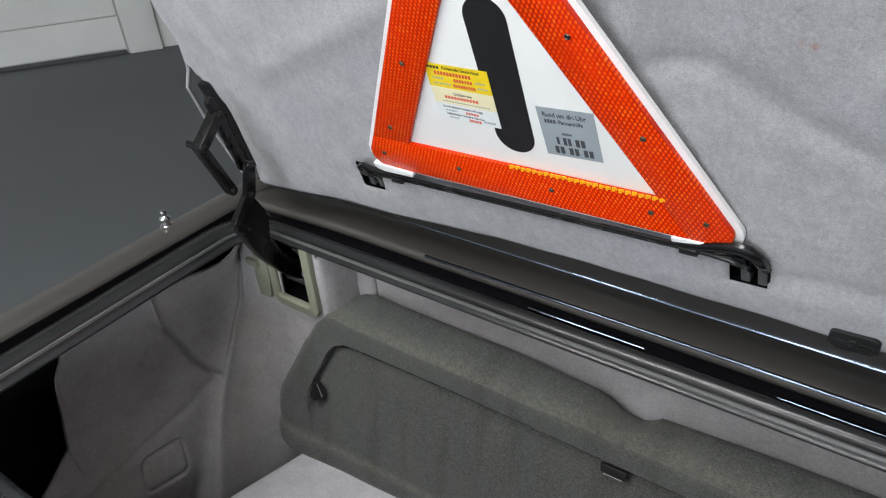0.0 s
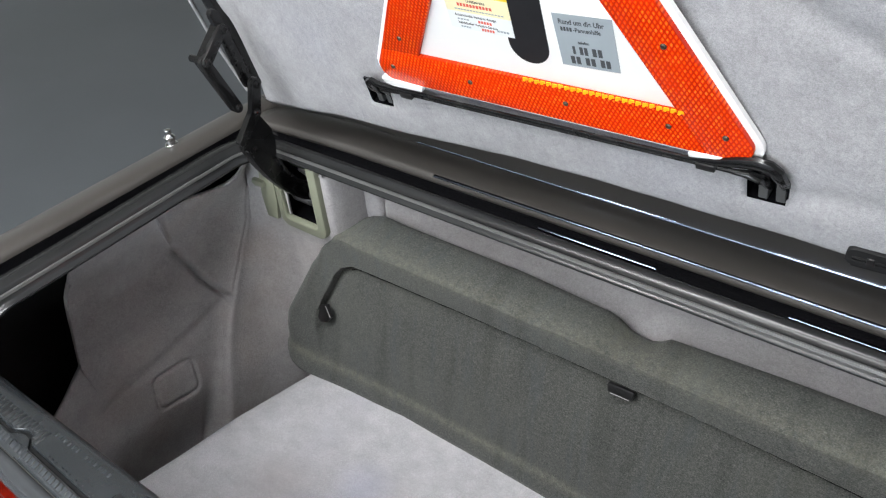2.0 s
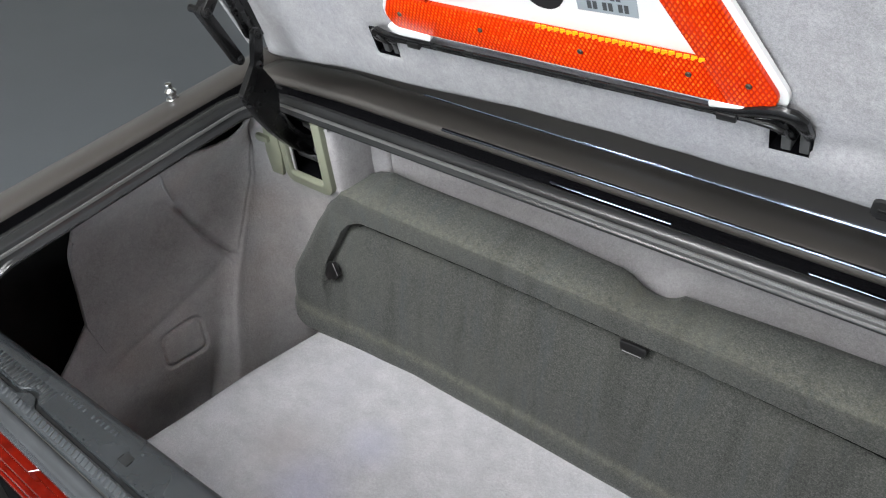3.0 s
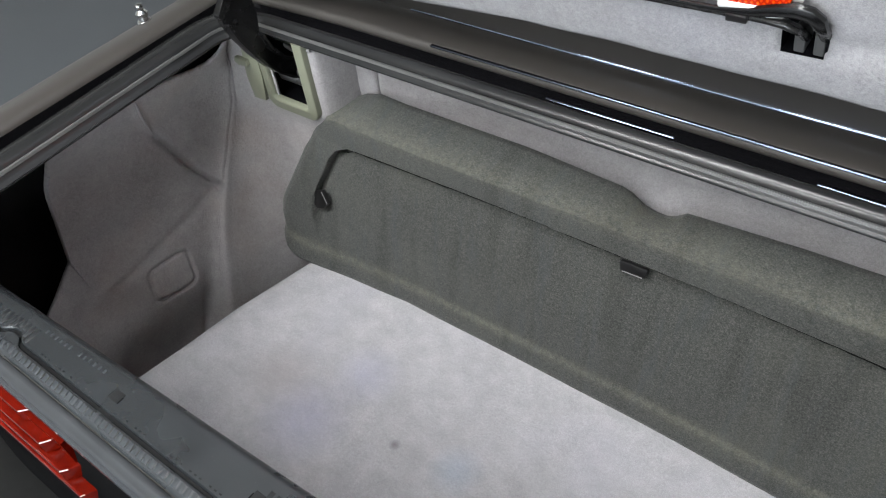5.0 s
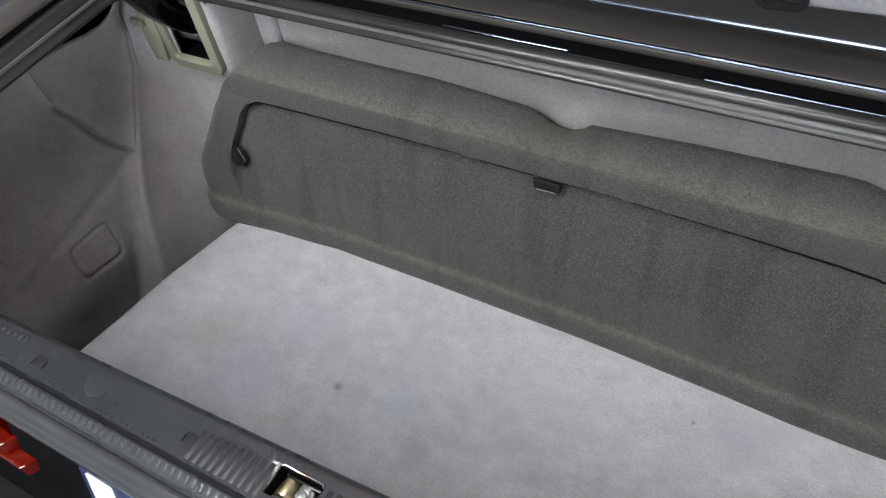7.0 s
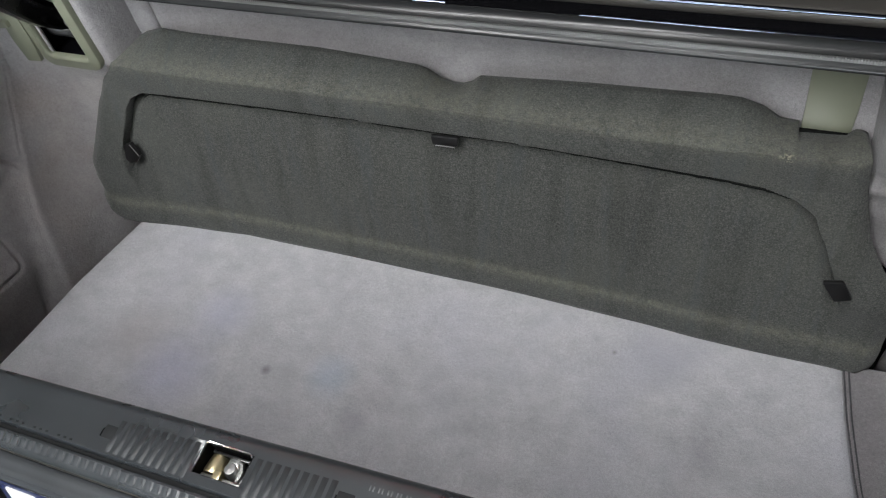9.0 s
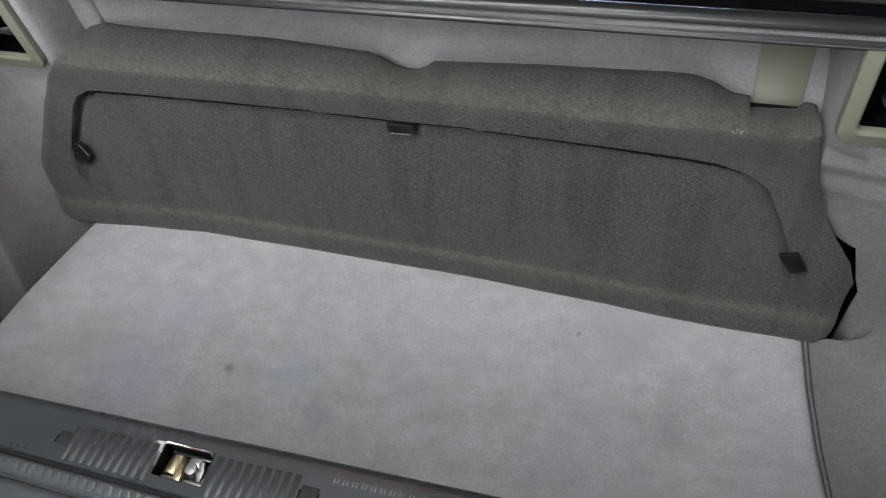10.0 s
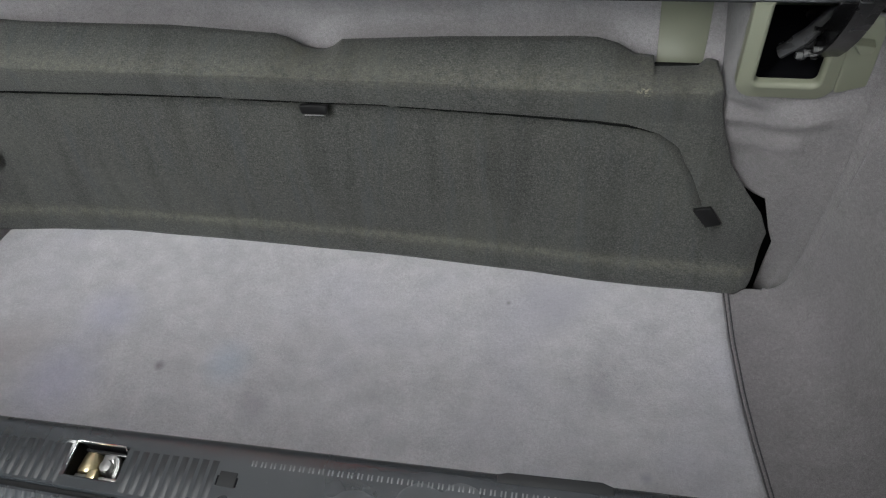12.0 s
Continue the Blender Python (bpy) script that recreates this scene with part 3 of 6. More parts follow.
thicken(part("tail_panel", bm, TAIL_BLACK, car, "", 50), 0.002, 1.0)
bm = bmesh.new()
box(bm, -0.84, 0.80, 1.03, 1.05, -0.30, 0.44)
box(bm, -0.80, 0.76, 0.26, 1.04, -0.31, -0.29)
part("underbody", bm, SHADED_CAVITY, car)
bm = bmesh.new()
box(bm, -0.71, 0.67, 0.46, 1.05, 0.435, 0.465, 0.008)
part("closing_panel", bm, PAINT, car)
bm = bmesh.new()
ring = [(-0.505, 0.075), (-0.545, 0.085), (-0.585, 0.07), (-0.60, 0.03), (-0.60, -0.05), (-0.585, -0.10), (-0.54, -0.12), (-0.50, -0.11)]
loft(bm, [[(x, y + 0.09 * smooth((abs(x + 0.02) - 0.62) / 0.25) ** 2, z) for y, z in ring] for x in span(-0.86, 0.82, 0.04)])
part("bumper", bm, plastic("bumper_grey", (0.010, 0.0102, 0.0102), 0.75, 0.15, 0.3, 300, 0.15), car, "dark grey plastic bumper")
for sx in (-0.74, 0.70):
    b = bmesh.new()
    lathe(b, [(0.19, -0.09), (0.29, -0.10), (0.315, -0.08), (0.32, -0.04), (0.32, 0.04), (0.315, 0.08), (0.29, 0.10), (0.19, 0.09)], (sx, 0.56, GROUND + 0.32), "x", 36)
    tyre = part("tyre", b, TYRE, car, "black rubber tyre")
    b = bmesh.new()
    lathe(b, [(0.0, -0.05), (0.19, -0.085), (0.195, -0.08), (0.195, 0.08), (0.19, 0.085), (0.0, 0.05)], (sx, 0.56, GROUND + 0.32), "x", 30)
    part("rim", b, CHROME, tyre)


# trunk seal: a ribbed rubber lip round the whole opening
def opening(radius=0.055, seg=8):
    return rounded([(-0.6255, -0.43), (XL, YF), (XR, YF), (0.5855, -0.43)], [0, radius, radius, 0], seg)


def dense(line, step=0.02):
    out = []
    for a, b in zip(line, line[1:]):
        n = max(1, int(math.dist(a, b) / step))
        out += [(a[0] + (b[0] - a[0]) * k / n, a[1] + (b[1] - a[1]) * k / n) for k in range(n)]
    return out + [line[-1]]


loop = dense(opening())
rings, teeth = [], []
for i, (x, y) in enumerate(loop):
    d = Vector(loop[min(i + 1, len(loop) - 1)]) - Vector(loop[max(i - 1, 0)])
    out = Vector((-d.y, d.x)).normalized()
    side = smooth((abs(out.x) - 0.3) / 0.5)
    w = 0.011 + 0.016 * side + 0.006 * side * smooth((y + 0.3) / 0.3)
    prof = [(0.004, -0.0150), (-0.0090, -0.0150), (-0.0130, -0.0125), (-0.0138, -0.0090), (-0.0115, -0.0068), (-0.0085, -0.0062), (-0.0065, -0.0035), (-0.0045, 0.0), (-0.0020, 0.0018), (0.0010, 0.0010), (0.0028, -0.0015),
            (0.0050, -0.0015), (0.0070, 0.0022), (0.0095, 0.0045), (0.0105 + 0.45 * w, 0.0072), (0.0105 + 0.85 * w, 0.0055), (0.0105 + w, -0.001), (0.0095 + w, -0.016), (0.002 + w, -0.022)]
    slim = [(0.004, -0.0105), (-0.0060, -0.0105), (-0.0084, -0.0090), (-0.0090, -0.0066), (-0.0082, -0.0050), (-0.0072, -0.0045), (-0.0062, -0.0028)]
    prof = [(a[0] * side + b[0] * (1 - side), a[1] * side + b[1] * (1 - side)) for a, b in zip(prof, slim)] + prof[7:]
    z = rim_z(y)
    rings.append([(x + out.x * o, y + out.y * o, z + h) for o, h in prof])
bm = bmesh.new()
loft(bm, rings)
seal = part("seal", bm, RUBBER, car, "grey-black ribbed rubber trunk seal", 50)
# knurled bead on the seal
fine = dense(opening(), 0.0026)
bm = bmesh.new()
for i, (x, y) in enumerate(fine):
    if y < -0.40 or (y < -0.1 and x > 0) or i in (0, len(fine) - 1):
        continue
    d = (Vector(fine[i + 1]) - Vector(fine[i - 1])).normalized()
    out = Vector((-d.y, d.x))
    m = Matrix(((d.x, out.x, 0, x - out.x * 0.0035), (d.y, out.y, 0, y - out.y * 0.0035), (0, 0, 1, rim_z(y) + 0.0020), (0, 0, 0, 1)))
    r = [bm.verts.new(m @ Vector(c)) for c in ((-0.0011, -0.0024, -0.0020), (0.0011, -0.0024, -0.0020), (0.0011, 0.0021, -0.0012), (-0.0011, 0.0021, -0.0012), (-0.0008, -0.0012, 0.0013), (0.0008, -0.0012, 0.0013), (0.0008, 0.0010, 0.0015), (-0.0008, 0.0010, 0.0015))]
    for q in ((4, 5, 6, 7), (0, 1, 5, 4), (1, 2, 6, 5), (2, 3, 7, 6), (3, 0, 4, 7)):
        bm.faces.new([r[k] for k in q])
core = [(x, y, rim_z(y) + 0.0006) for x, y in dense(opening(), 0.01) if y > -0.40 and (y > -0.1 or x < 0)]
core = [(x + 0.0035 * (1 if x < -0.645 else 0), y - 0.0035 * (1 if y > 0.055 else 0), z) for x, y, z in core]
tube(bm, core, 0.0016, 8)
tagged(part("bead", bm, BEAD_RUBBER, seal, "pale knurled bead on the seal"), kind="stuff")

# smooth outer lip along the tail, with a thin bright bead beside the sill trim
bm = bmesh.new()
lip = [(-0.4680, 0.325), (-0.4685, 0.3435), (-0.4705, 0.3472), (-0.4740, 0.3482), (-0.4770, 0.3462), (-0.4790, 0.3425), (-0.4815, 0.3418), (-0.4850, 0.3380), (-0.4880, 0.3300), (-0.4890, 0.3200), (-0.4870, 0.3100), (-0.4780, 0.3050)]
loft(bm, [[(x, y + 0.018 * smooth((abs(x + 0.02) - 0.52) / 0.15) ** 2, z) for y, z in lip] for x in span(-0.66, 0.62, 0.02)])
part("tail_seal", bm, TAIL_RUBBER, car, "smooth grey rubber lip along the tail", 60)
bm = bmesh.new()
tube(bm, [(x, -0.4692 + 0.018 * smooth((abs(x + 0.02) - 0.52) / 0.15) ** 2, 0.3474) for x in span(-0.64, 0.60, 0.04)], 0.0007, 6)
part("bead", bm, LINE_BROWN, car, "thin brown bead beside the sill")

# retracted antenna on the quarter panel
bm = bmesh.new()
lathe(bm, [(0.0115, -0.012), (0.0115, 0.004), (0.0095, 0.007), (0.007, 0.008), (0.0065, 0.012), (0.0085, 0.0135), (0.009, 0.018), (0.0065, 0.021), (0.005, 0.0225), (0.006, 0.026), (0.005, 0.030), (0.0, 0.0315)], (-0.748, -0.024, 0.424), "z", 16)
part("antenna", bm, CHROME, car, "chromed antenna tip standing out of the fender")


# tail lamp: ribs stacked like stairs, each lower one reaching further in
def tail_lamp(side):
    def mx(x):
        return x if side < 0 else -0.04 - x

    b = bmesh.new()
    box(b, min(mx(-0.80), mx(-0.36)), max(mx(-0.80), mx(-0.36)), -0.492, -0.470, 0.215, 0.297)
    lamp = part("tail_lamp", b, LENS, car, "red ribbed tail lamp lens")
    for z, xl, yf, xr, yr in ((0.300, -0.4322, -0.4954, -0.4188, -0.4817), (0.280, -0.3970, -0.5030, -0.3890, -0.4923), (0.260, -0.3675, -0.5085, -0.3610, -0.5010), (0.240, -0.3415, -0.5116, -0.3380, -0.5070)):
        plan = [(-0.80, -0.472), (-0.80, yf), (xl, yf), (xr, yr), (xr + 0.006, yr + 0.010), (xr + 0.004, -0.472)]
        b = bmesh.new()
        prism(b, [(mx(x), y) for x, y in (plan if side < 0 else plan[::-1])], z - 0.0185, z, bevel=0.0018)
        rib_ob = part("lens_rib", b, LENS, lamp)
        # thin pale tube that paints the reflection at the rib's end
        b = bmesh.new()
        tube(b, [(mx(xl + (xr - xl) * q), yf + (yr - yf) * q, z - 0.0004) for q in (0.06, 0.5, 0.94)], 0.0007, 6)
        part("rib_glint", b, LENS_GLINT, rib_ob, "pale strip standing in for the highlight on the rib's end")


tail_lamp(-1)
tail_lamp(1)

# number plate: dark blue with white characters as plain bars
plate_m = Matrix.Translation((0.018, -0.4975, 0.240)) @ Matrix.Rotation(radians(90 - 15), 4, "X")
plate = thing("number_plate", (0, 0, 0), "dark blue number plate with white characters on the tail", "number plate", matrix=plate_m)
bm = bmesh.new()
prism(bm, rounded([(-0.26, -0.055), (0.26, -0.055), (0.26, 0.055), (-0.26, 0.055)], 0.006, 4), 0.0, 0.003, bevel=0.0008)
part("panel", bm, PLATE_BLUE, plate, local=True)
for k in range(9):
    if k == 4:
        continue
    bm = bmesh.new()
    x0 = -0.2505 + k * 0.055
    prism(bm, rounded([(x0, -0.034), (x0 + 0.036, -0.034), (x0 + 0.036, 0.0495), (x0, 0.0495)], 0.003, 3), 0.003, 0.0042, bevel=0.0004)
    part("character_bar", bm, WHITE, plate, local=True)

# ---- loading sill trim ----
def sill_in(x):
    return -0.4065 + 0.028 * x


sill = thing("sill_trim", (0, -0.44, 0.30), "dark grey ribbed plastic loading sill trim along the tail", "sill trim")
LATCH = (-0.0255, 0.0185, -0.4415, -0.4155)
bm = bmesh.new()
prof = [(0.030, -0.34), (0.014, -0.05), (0.010, -0.022), (0.006, -0.008), (0.0015, -0.0022), (-0.003, -0.0006), (-0.008, 0.0)]
tail_prof = [(-0.4435, 0.0), (-0.4497, 0.0), (-0.4507, -0.0015), (-0.4512, -0.0100), (-0.4548, -0.0100), (-0.4555, -0.0026), (-0.4575, -0.0018), (-0.4635, -0.0040), (-0.4670, -0.0068), (-0.4700, -0.014), (-0.4705, -0.05)]
us = span(-0.66, 0.62, 0.01, (LATCH[0], LATCH[1]))


def jog(x):
    """Sideways step of the long groove near its end."""
    return 0.0085 * (smooth((x + 0.482) / 0.018) - smooth((x + 0.456) / 0.016))


def sill_pt(x, i):
    i = int(i)
    if i < len(prof):
        return (x, sill_in(x) + prof[i][0], 0.360 + prof[i][1])
    near = abs(x) < 0.11
    if i < len(prof) + 2:
        y = (min(LATCH[3], sill_in(x) - 0.0095), LATCH[2] if near else -0.4345)[i - len(prof)]
        return (x, y, 0.360)
    y, h = tail_prof[i - len(prof) - 2]
    if i == len(prof) + 2 and not near:
        return (x, -0.4385, 0.360)
    k = 1.0 if y > -0.458 else 0.0
    return (x, y + jog(x) * k, 0.360 + h)


us = sorted({round(u, 4) for u in us + [-0.484 + 0.002 * k for k in range(26)]})
sheet(bm, us, list(range(len(prof) + 2 + len(tail_prof))), sill_pt, lambda x, i: LATCH[0] < x < LATCH[1] and int(i) == len(prof))
# dark strip laid in the channel; the groove's shade is in its colour
groove = bmesh.new()
sheet(groove, us, [-0.4514, -0.4546], lambda x, y: (x, y + jog(x), 0.3550))
part("groove", groove, GROOVE, sill, "dark strip standing in for shade in the sill groove")
sill_top = part("cover", bm, SILL_PLASTIC, sill, "", 40)
thicken(sill_top, 0.0025, 1.0)

# moulded ribs of the sill, joined
bm = bmesh.new()


def rib(x, y0, y1, w=0.0022, h=0.0011, z=0.360, lean=0.0, fall=0.0, top=0.3):
    p = [(x - w, y0, z - 0.0005), (x + w, y0, z - 0.0005), (x + w + lean, y1, z - 0.0005), (x - w + lean, y1, z - 0.0005),
         (x - w * top, y0 + 0.0012, z + h), (x + w * top, y0 + 0.0012, z + h), (x + w * top + lean, y1 - 0.0012, z + h), (x - w * top + lean, y1 - 0.0012, z + h)]
    v = [bm.verts.new((q[0], q[1], q[2] - (fall if q[1] < (y0 + y1) / 2 else 0))) for q in p]
    for q in ((4, 5, 6, 7), (0, 1, 5, 4), (1, 2, 6, 5), (2, 3, 7, 6), (3, 0, 4, 7)):
        bm.faces.new([v[k] for k in q])


x = -0.655
while x < 0.62:
    near_latch = 0.026 < abs(x + 0.0035) < 0.100
    end_zone = x < -0.438 or x > 0.46
    y_top = sill_in(x) - 0.0105
    if near_latch or end_zone:
        rib(x, -0.4485 + jog(x), y_top, 0.0035, 0.0006, top=0.4)
    x += 0.0080
tagged(part("ribs", bm, RIB_PLASTIC, sill, "", 70), kind="stuff")
bm = bmesh.new()
for k in range(52):
    x = -0.415 + 0.0064 * k
    if k % 4 and not -0.325 < x < -0.285 and not -0.130 < x < -0.088:
        rib(x, -0.4490, -0.4455, 0.0018, 0.0001, top=0.8)
tagged(part("grip_marks", bm, PLUG_PLASTIC, sill, "row of dull dark grip marks", 70), kind="stuff")
bm = bmesh.new()
for k in range(40):
    x = 0.118 + 0.0072 * k
    for a in (-0.0014, 0.0014):
        rib(x + a, sill_in(x) - 0.0125, sill_in(x) - 0.0072, 0.0009, 0.0005)
tagged(part("paired_marks", bm, MARK_GREY, sill, "row of paired pale marks", 70), kind="stuff")
bm = bmesh.new()
x = -0.655
while x < 0.62:
    rib(x, -0.4650, -0.4572, 0.0031, 0.0003, 0.3582, 0.0, 0.0022, 0.75)
    x += 0.0080
for k in range(13):
    x = -0.430 + 0.0080 * k
    if k != 6:
        rib(x, sill_in(x) - 0.0118, sill_in(x) - 0.0055, 0.0020, 0.00012, top=0.75)
tagged(part("grip_ribs", bm, GRIP_PLASTIC, sill, "grey grip ribs, slightly paler than the sill", 70), kind="stuff")
for cx, cy in ((-0.51, -0.4425), (-0.2995, -0.4355), (-0.1095, -0.4325), (0.1015, -0.4270), (0.292, -0.424)):
    bm = bmesh.new()
    for a in (-1, 1):
        box(bm, cx + a * 0.0074 - 0.0006, cx + a * 0.0074 + 0.0006, cy - 0.0050, cy + 0.0020, 0.3590, 0.3603)
    part("plug_gap", bm, CAVITY, sill, "dark gap beside a plug")
    # plug sits almost flush; the darker tone paints the shade of a recess
    bm = bmesh.new()
    prism(bm, rounded([(cx - 0.0068, cy - 0.0055), (cx + 0.0068, cy - 0.0055), (cx + 0.0068, cy + 0.0055), (cx - 0.0068, cy + 0.0055)], 0.0008, 2), 0.3592, 0.3604, bevel=0.0003)
    part("square_plug", bm, PLUG_PLASTIC, sill, "dull square plug, darkened as if recessed")
bm = bmesh.new()
prism(bm, [(0.292, -0.4010), (0.371, -0.3985), (0.3705, -0.3925), (0.3625, -0.3900), (0.299, -0.3925), (0.292, -0.3945)], 0.3440, 0.3600, bevel=0.0015)
part("edge_lug", bm, PLUG_PLASTIC, sill)

# trunk latch in its recess
latch = thing("trunk_latch", (-0.0035, -0.4285, 0.33), "bright metal trunk latch sunk into the sill", "latch")
x0, x1, y0, y1 = LATCH
bm = bmesh.new()
for b4 in ((x0, x1, y0, y1, 0.334, 0.336), (x0 - 0.001, x0, y0, y1, 0.334, 0.3575), (x1, x1 + 0.001, y0, y1, 0.334, 0.3575), (x0, x1, y1, y1 + 0.001, 0.334, 0.3575), (x0, x1, y0 - 0.001, y0, 0.334, 0.3575)):
    box(bm, *b4)
part("recess", bm, GROOVE, latch)
bm = bmesh.new()
tube(bm, [(x0 + 0.0005, y0 + 0.006, 0.3605), (x0 + 0.001, y1 - 0.002, 0.3607), (x0 + 0.003, y1 - 0.0002, 0.3609), (x1 - 0.003, y1 - 0.0002, 0.3609), (x1 - 0.0005, y1 - 0.003, 0.3607)], 0.0007, 8)
part("frame", bm, CHROME, latch, "chromed edge of the recess")
bm = bmesh.new()
box(bm, x0 + 0.004, x1 - 0.001, y0 + 0.0005, y0 + 0.0040, 0.3440, 0.3530, 0.0012)
part("cross_bar", bm, BRUSHED, latch, "brushed steel bar across the recess")
bm = bmesh.new()
lathe(bm, [(0.0, -0.009), (0.0082, -0.009), (0.0088, -0.007), (0.0072, 0.005), (0.0062, 0.007), (0.0, 0.007)], (x0 + 0.0120, -0.4275, 0.3475), "y", 20)
part("roller", bm, BRASS, latch, "yellow zinc-plated roller")
bm = bmesh.new()
lathe(bm, [(0.0, -0.008), (0.0060, -0.007), (0.0064, 0.002), (0.0045, 0.006), (0.0, 0.0068)], (x0 + 0.0275, -0.4300, 0.3500), "z", 14)
box(bm, x0 + 0.022, x0 + 0.0335, y1 - 0.013, y1 - 0.004, 0.338, 0.3545, 0.0025)
tube(bm, [(x0 + 0.0335, -0.4230, 0.3530), (x0 + 0.0360, -0.4290, 0.3520), (x0 + 0.0345, -0.4360, 0.3490)], 0.0028, 8)
part("claw", bm, BRUSHED, latch, "worn steel claw")
bm = bmesh.new()
box(bm, x0 + 0.0175, x0 + 0.0245, y0 - 0.0005, y0 + 0.007, 0.345, 0.3585, 0.0012)
part("lug", bm, BRASS, latch)
bm = bmesh.new()
box(bm, x0 + 0.036, x1 - 0.001, y0 + 0.004, y1 - 0.006, 0.338, 0.350, 0.0015)
part("housing", bm, DULL_STEEL, latch)
bm = bmesh.new()
box(bm, x0 + 0.006, x1 - 0.003, y1 - 0.006, y1 - 0.003, 0.337, 0.355, 0.001)
part("back_plate", bm, BLACK_METAL, latch)

# ---- trunk floor ----
RIGHT_EDGE = ([-0.46, -0.36, -0.261, -0.198, -0.143, -0.068, 0.0, 0.06], [0.583, 0.572, 0.550, 0.535, 0.524, 0.513, 0.507, 0.505])
LEFT_EDGE = ([-0.46, -0.335, -0.253, -0.14, 0.0, 0.06], [-0.650, -0.639, -0.624, -0.607, -0.573, -0.565])
bm = bmesh.new()
ys = span(-0.445, 0.03, 0.012)


def board_pt(f, y):
    xl, xr = table(y, *LEFT_EDGE), table(y, *RIGHT_EDGE)
    x = xl + (xr - xl) * f
    edge = min(x - xl, xr - x)
    return (x, y, 0.0014 * soft_noise(x, y, 0, 7) - 0.0035 * (1 - smooth(edge / 0.010)))


sheet(bm, [0, 0.003, 0.006, 0.010] + [k / 70 for k in range(1, 70)] + [0.990, 0.994, 0.997, 1], ys, board_pt)
board = thicken(part("trunk_floor", bm, FLOOR_VELOUR), 0.012, -1.0)
tagged(board, "light grey velour trunk floor board with faint bluish stains", "floor mat")
bm = bmesh.new()
for off, r in ((0.0004, 0.0009), (0.0056, 0.0015)):
    tube(bm, [(table(y, *RIGHT_EDGE) + off, y, 0.0005 - off * 0.3) for y in span(-0.44, 0.01, 0.015)], r, 8)
bm3 = bmesh.new()
tube(bm3, [(table(y, *RIGHT_EDGE) + 0.0030, y, -0.0006) for y in span(-0.44, 0.01, 0.015)], 0.0020, 8)
part("binding", bm3, SHADED_VELOUR, board, "grey binding between the two seams")
part("piping", bm, plastic("piping_dark", (0.05, 0.05, 0.055), 0.7), board, "dark stitched edge piping")

# ---- felt-covered cover panel at the front of the trunk ----
CREASE = [(-0.552, 0.095), (-0.549, 0.142), (-0.536, 0.170), (-0.518, 0.202), (-0.500, 0.222), (-0.478, 0.232), (-0.397, 0.236), (-0.216, 0.2395), (-0.130, 0.2415), (-0.116, 0.2395), (-0.03, 0.2395), (0.085, 0.241),
          (0.096, 0.2395), (0.232, 0.2355), (0.328, 0.2315), (0.366, 0.2283), (0.399, 0.2195), (0.424, 0.204), (0.444, 0.174), (0.462, 0.130), (0.475, 0.095)]
ROW_Z = [0.0, 0.006, 0.014, 0.022, 0.028, 0.032, 0.035, 0.038, 0.041, 0.047, 0.055] + [0.065 + 0.0075 * k for k in range(20)] + [0.2100 + 0.0012 * k for k in range(38)] + [0.2575, 0.263, 0.270, 0.277, 0.283, 0.288]
PANEL_L = ([0.0, 0.006, 0.013, 0.063, 0.096, 0.15, 0.25, 0.283, 0.29], [-0.618, -0.632, -0.639, -0.647, -0.636, -0.607, -0.555, -0.524, -0.516])
PANEL_R = ([0.0, 0.010, 0.04, 0.095, 0.126, 0.155, 0.19, 0.259, 0.29], [0.534, 0.5365, 0.5395, 0.541, 0.529, 0.507, 0.484, 0.467, 0.459])
TOP = ([-0.51, -0.50, -0.475, -0.445, -0.40, -0.2, -0.06, -0.045, -0.028, -0.012, 0.0, 0.012, 0.024, 0.155, 0.30, 0.325, 0.348, 0.368, 0.380, 0.3875, 0.389, 0.4385, 0.440, 0.45, 0.456],
       [0.286, 0.291, 0.305, 0.314, 0.3115, 0.311, 0.303, 0.298, 0.286, 0.282, 0.282, 0.287, 0.297, 0.305, 0.3105, 0.3095, 0.302, 0.288, 0.287, 0.286, 0.2725, 0.2755, 0.2840, 0.2840, 0.281])
BOW = ([-0.58, -0.48, -0.37, -0.17, 0.0, 0.11, 0.19, 0.26, 0.33, 0.40], [0.0, 0.010, 0.019, 0.0185, 0.0175, 0.015, 0.012, 0.009, 0.004, 0.002])
TOPROWS = [0.12, 0.25, 0.4, 0.55, 0.7, 0.85, 1.0]


def rim_out(x, z):
    """How far the padded rim stands out in front of the flap."""
    z -= 0.008 * smooth((z - 0.19) / 0.03)
    d = dist_line(x, z, CREASE)
    zc = table(x, [p[0] for p in CREASE], [p[1] for p in CREASE])
    flap = CREASE[0][0] < x < CREASE[-1][0] and z < zc
    fade = smooth((z - 0.05) / 0.07) if (x < -0.5 or x > 0.42) else 1.0
    lift = 0.0135 * fade
    if flap:
        return -0.0160 * math.exp(-(d / 0.0090) ** 2) * fade * (1.0 - (0.35 if x > 0 else 0.82) * smooth((0.225 - z) / 0.02))
    return lift * smooth(d / 0.0026 + 0.35)


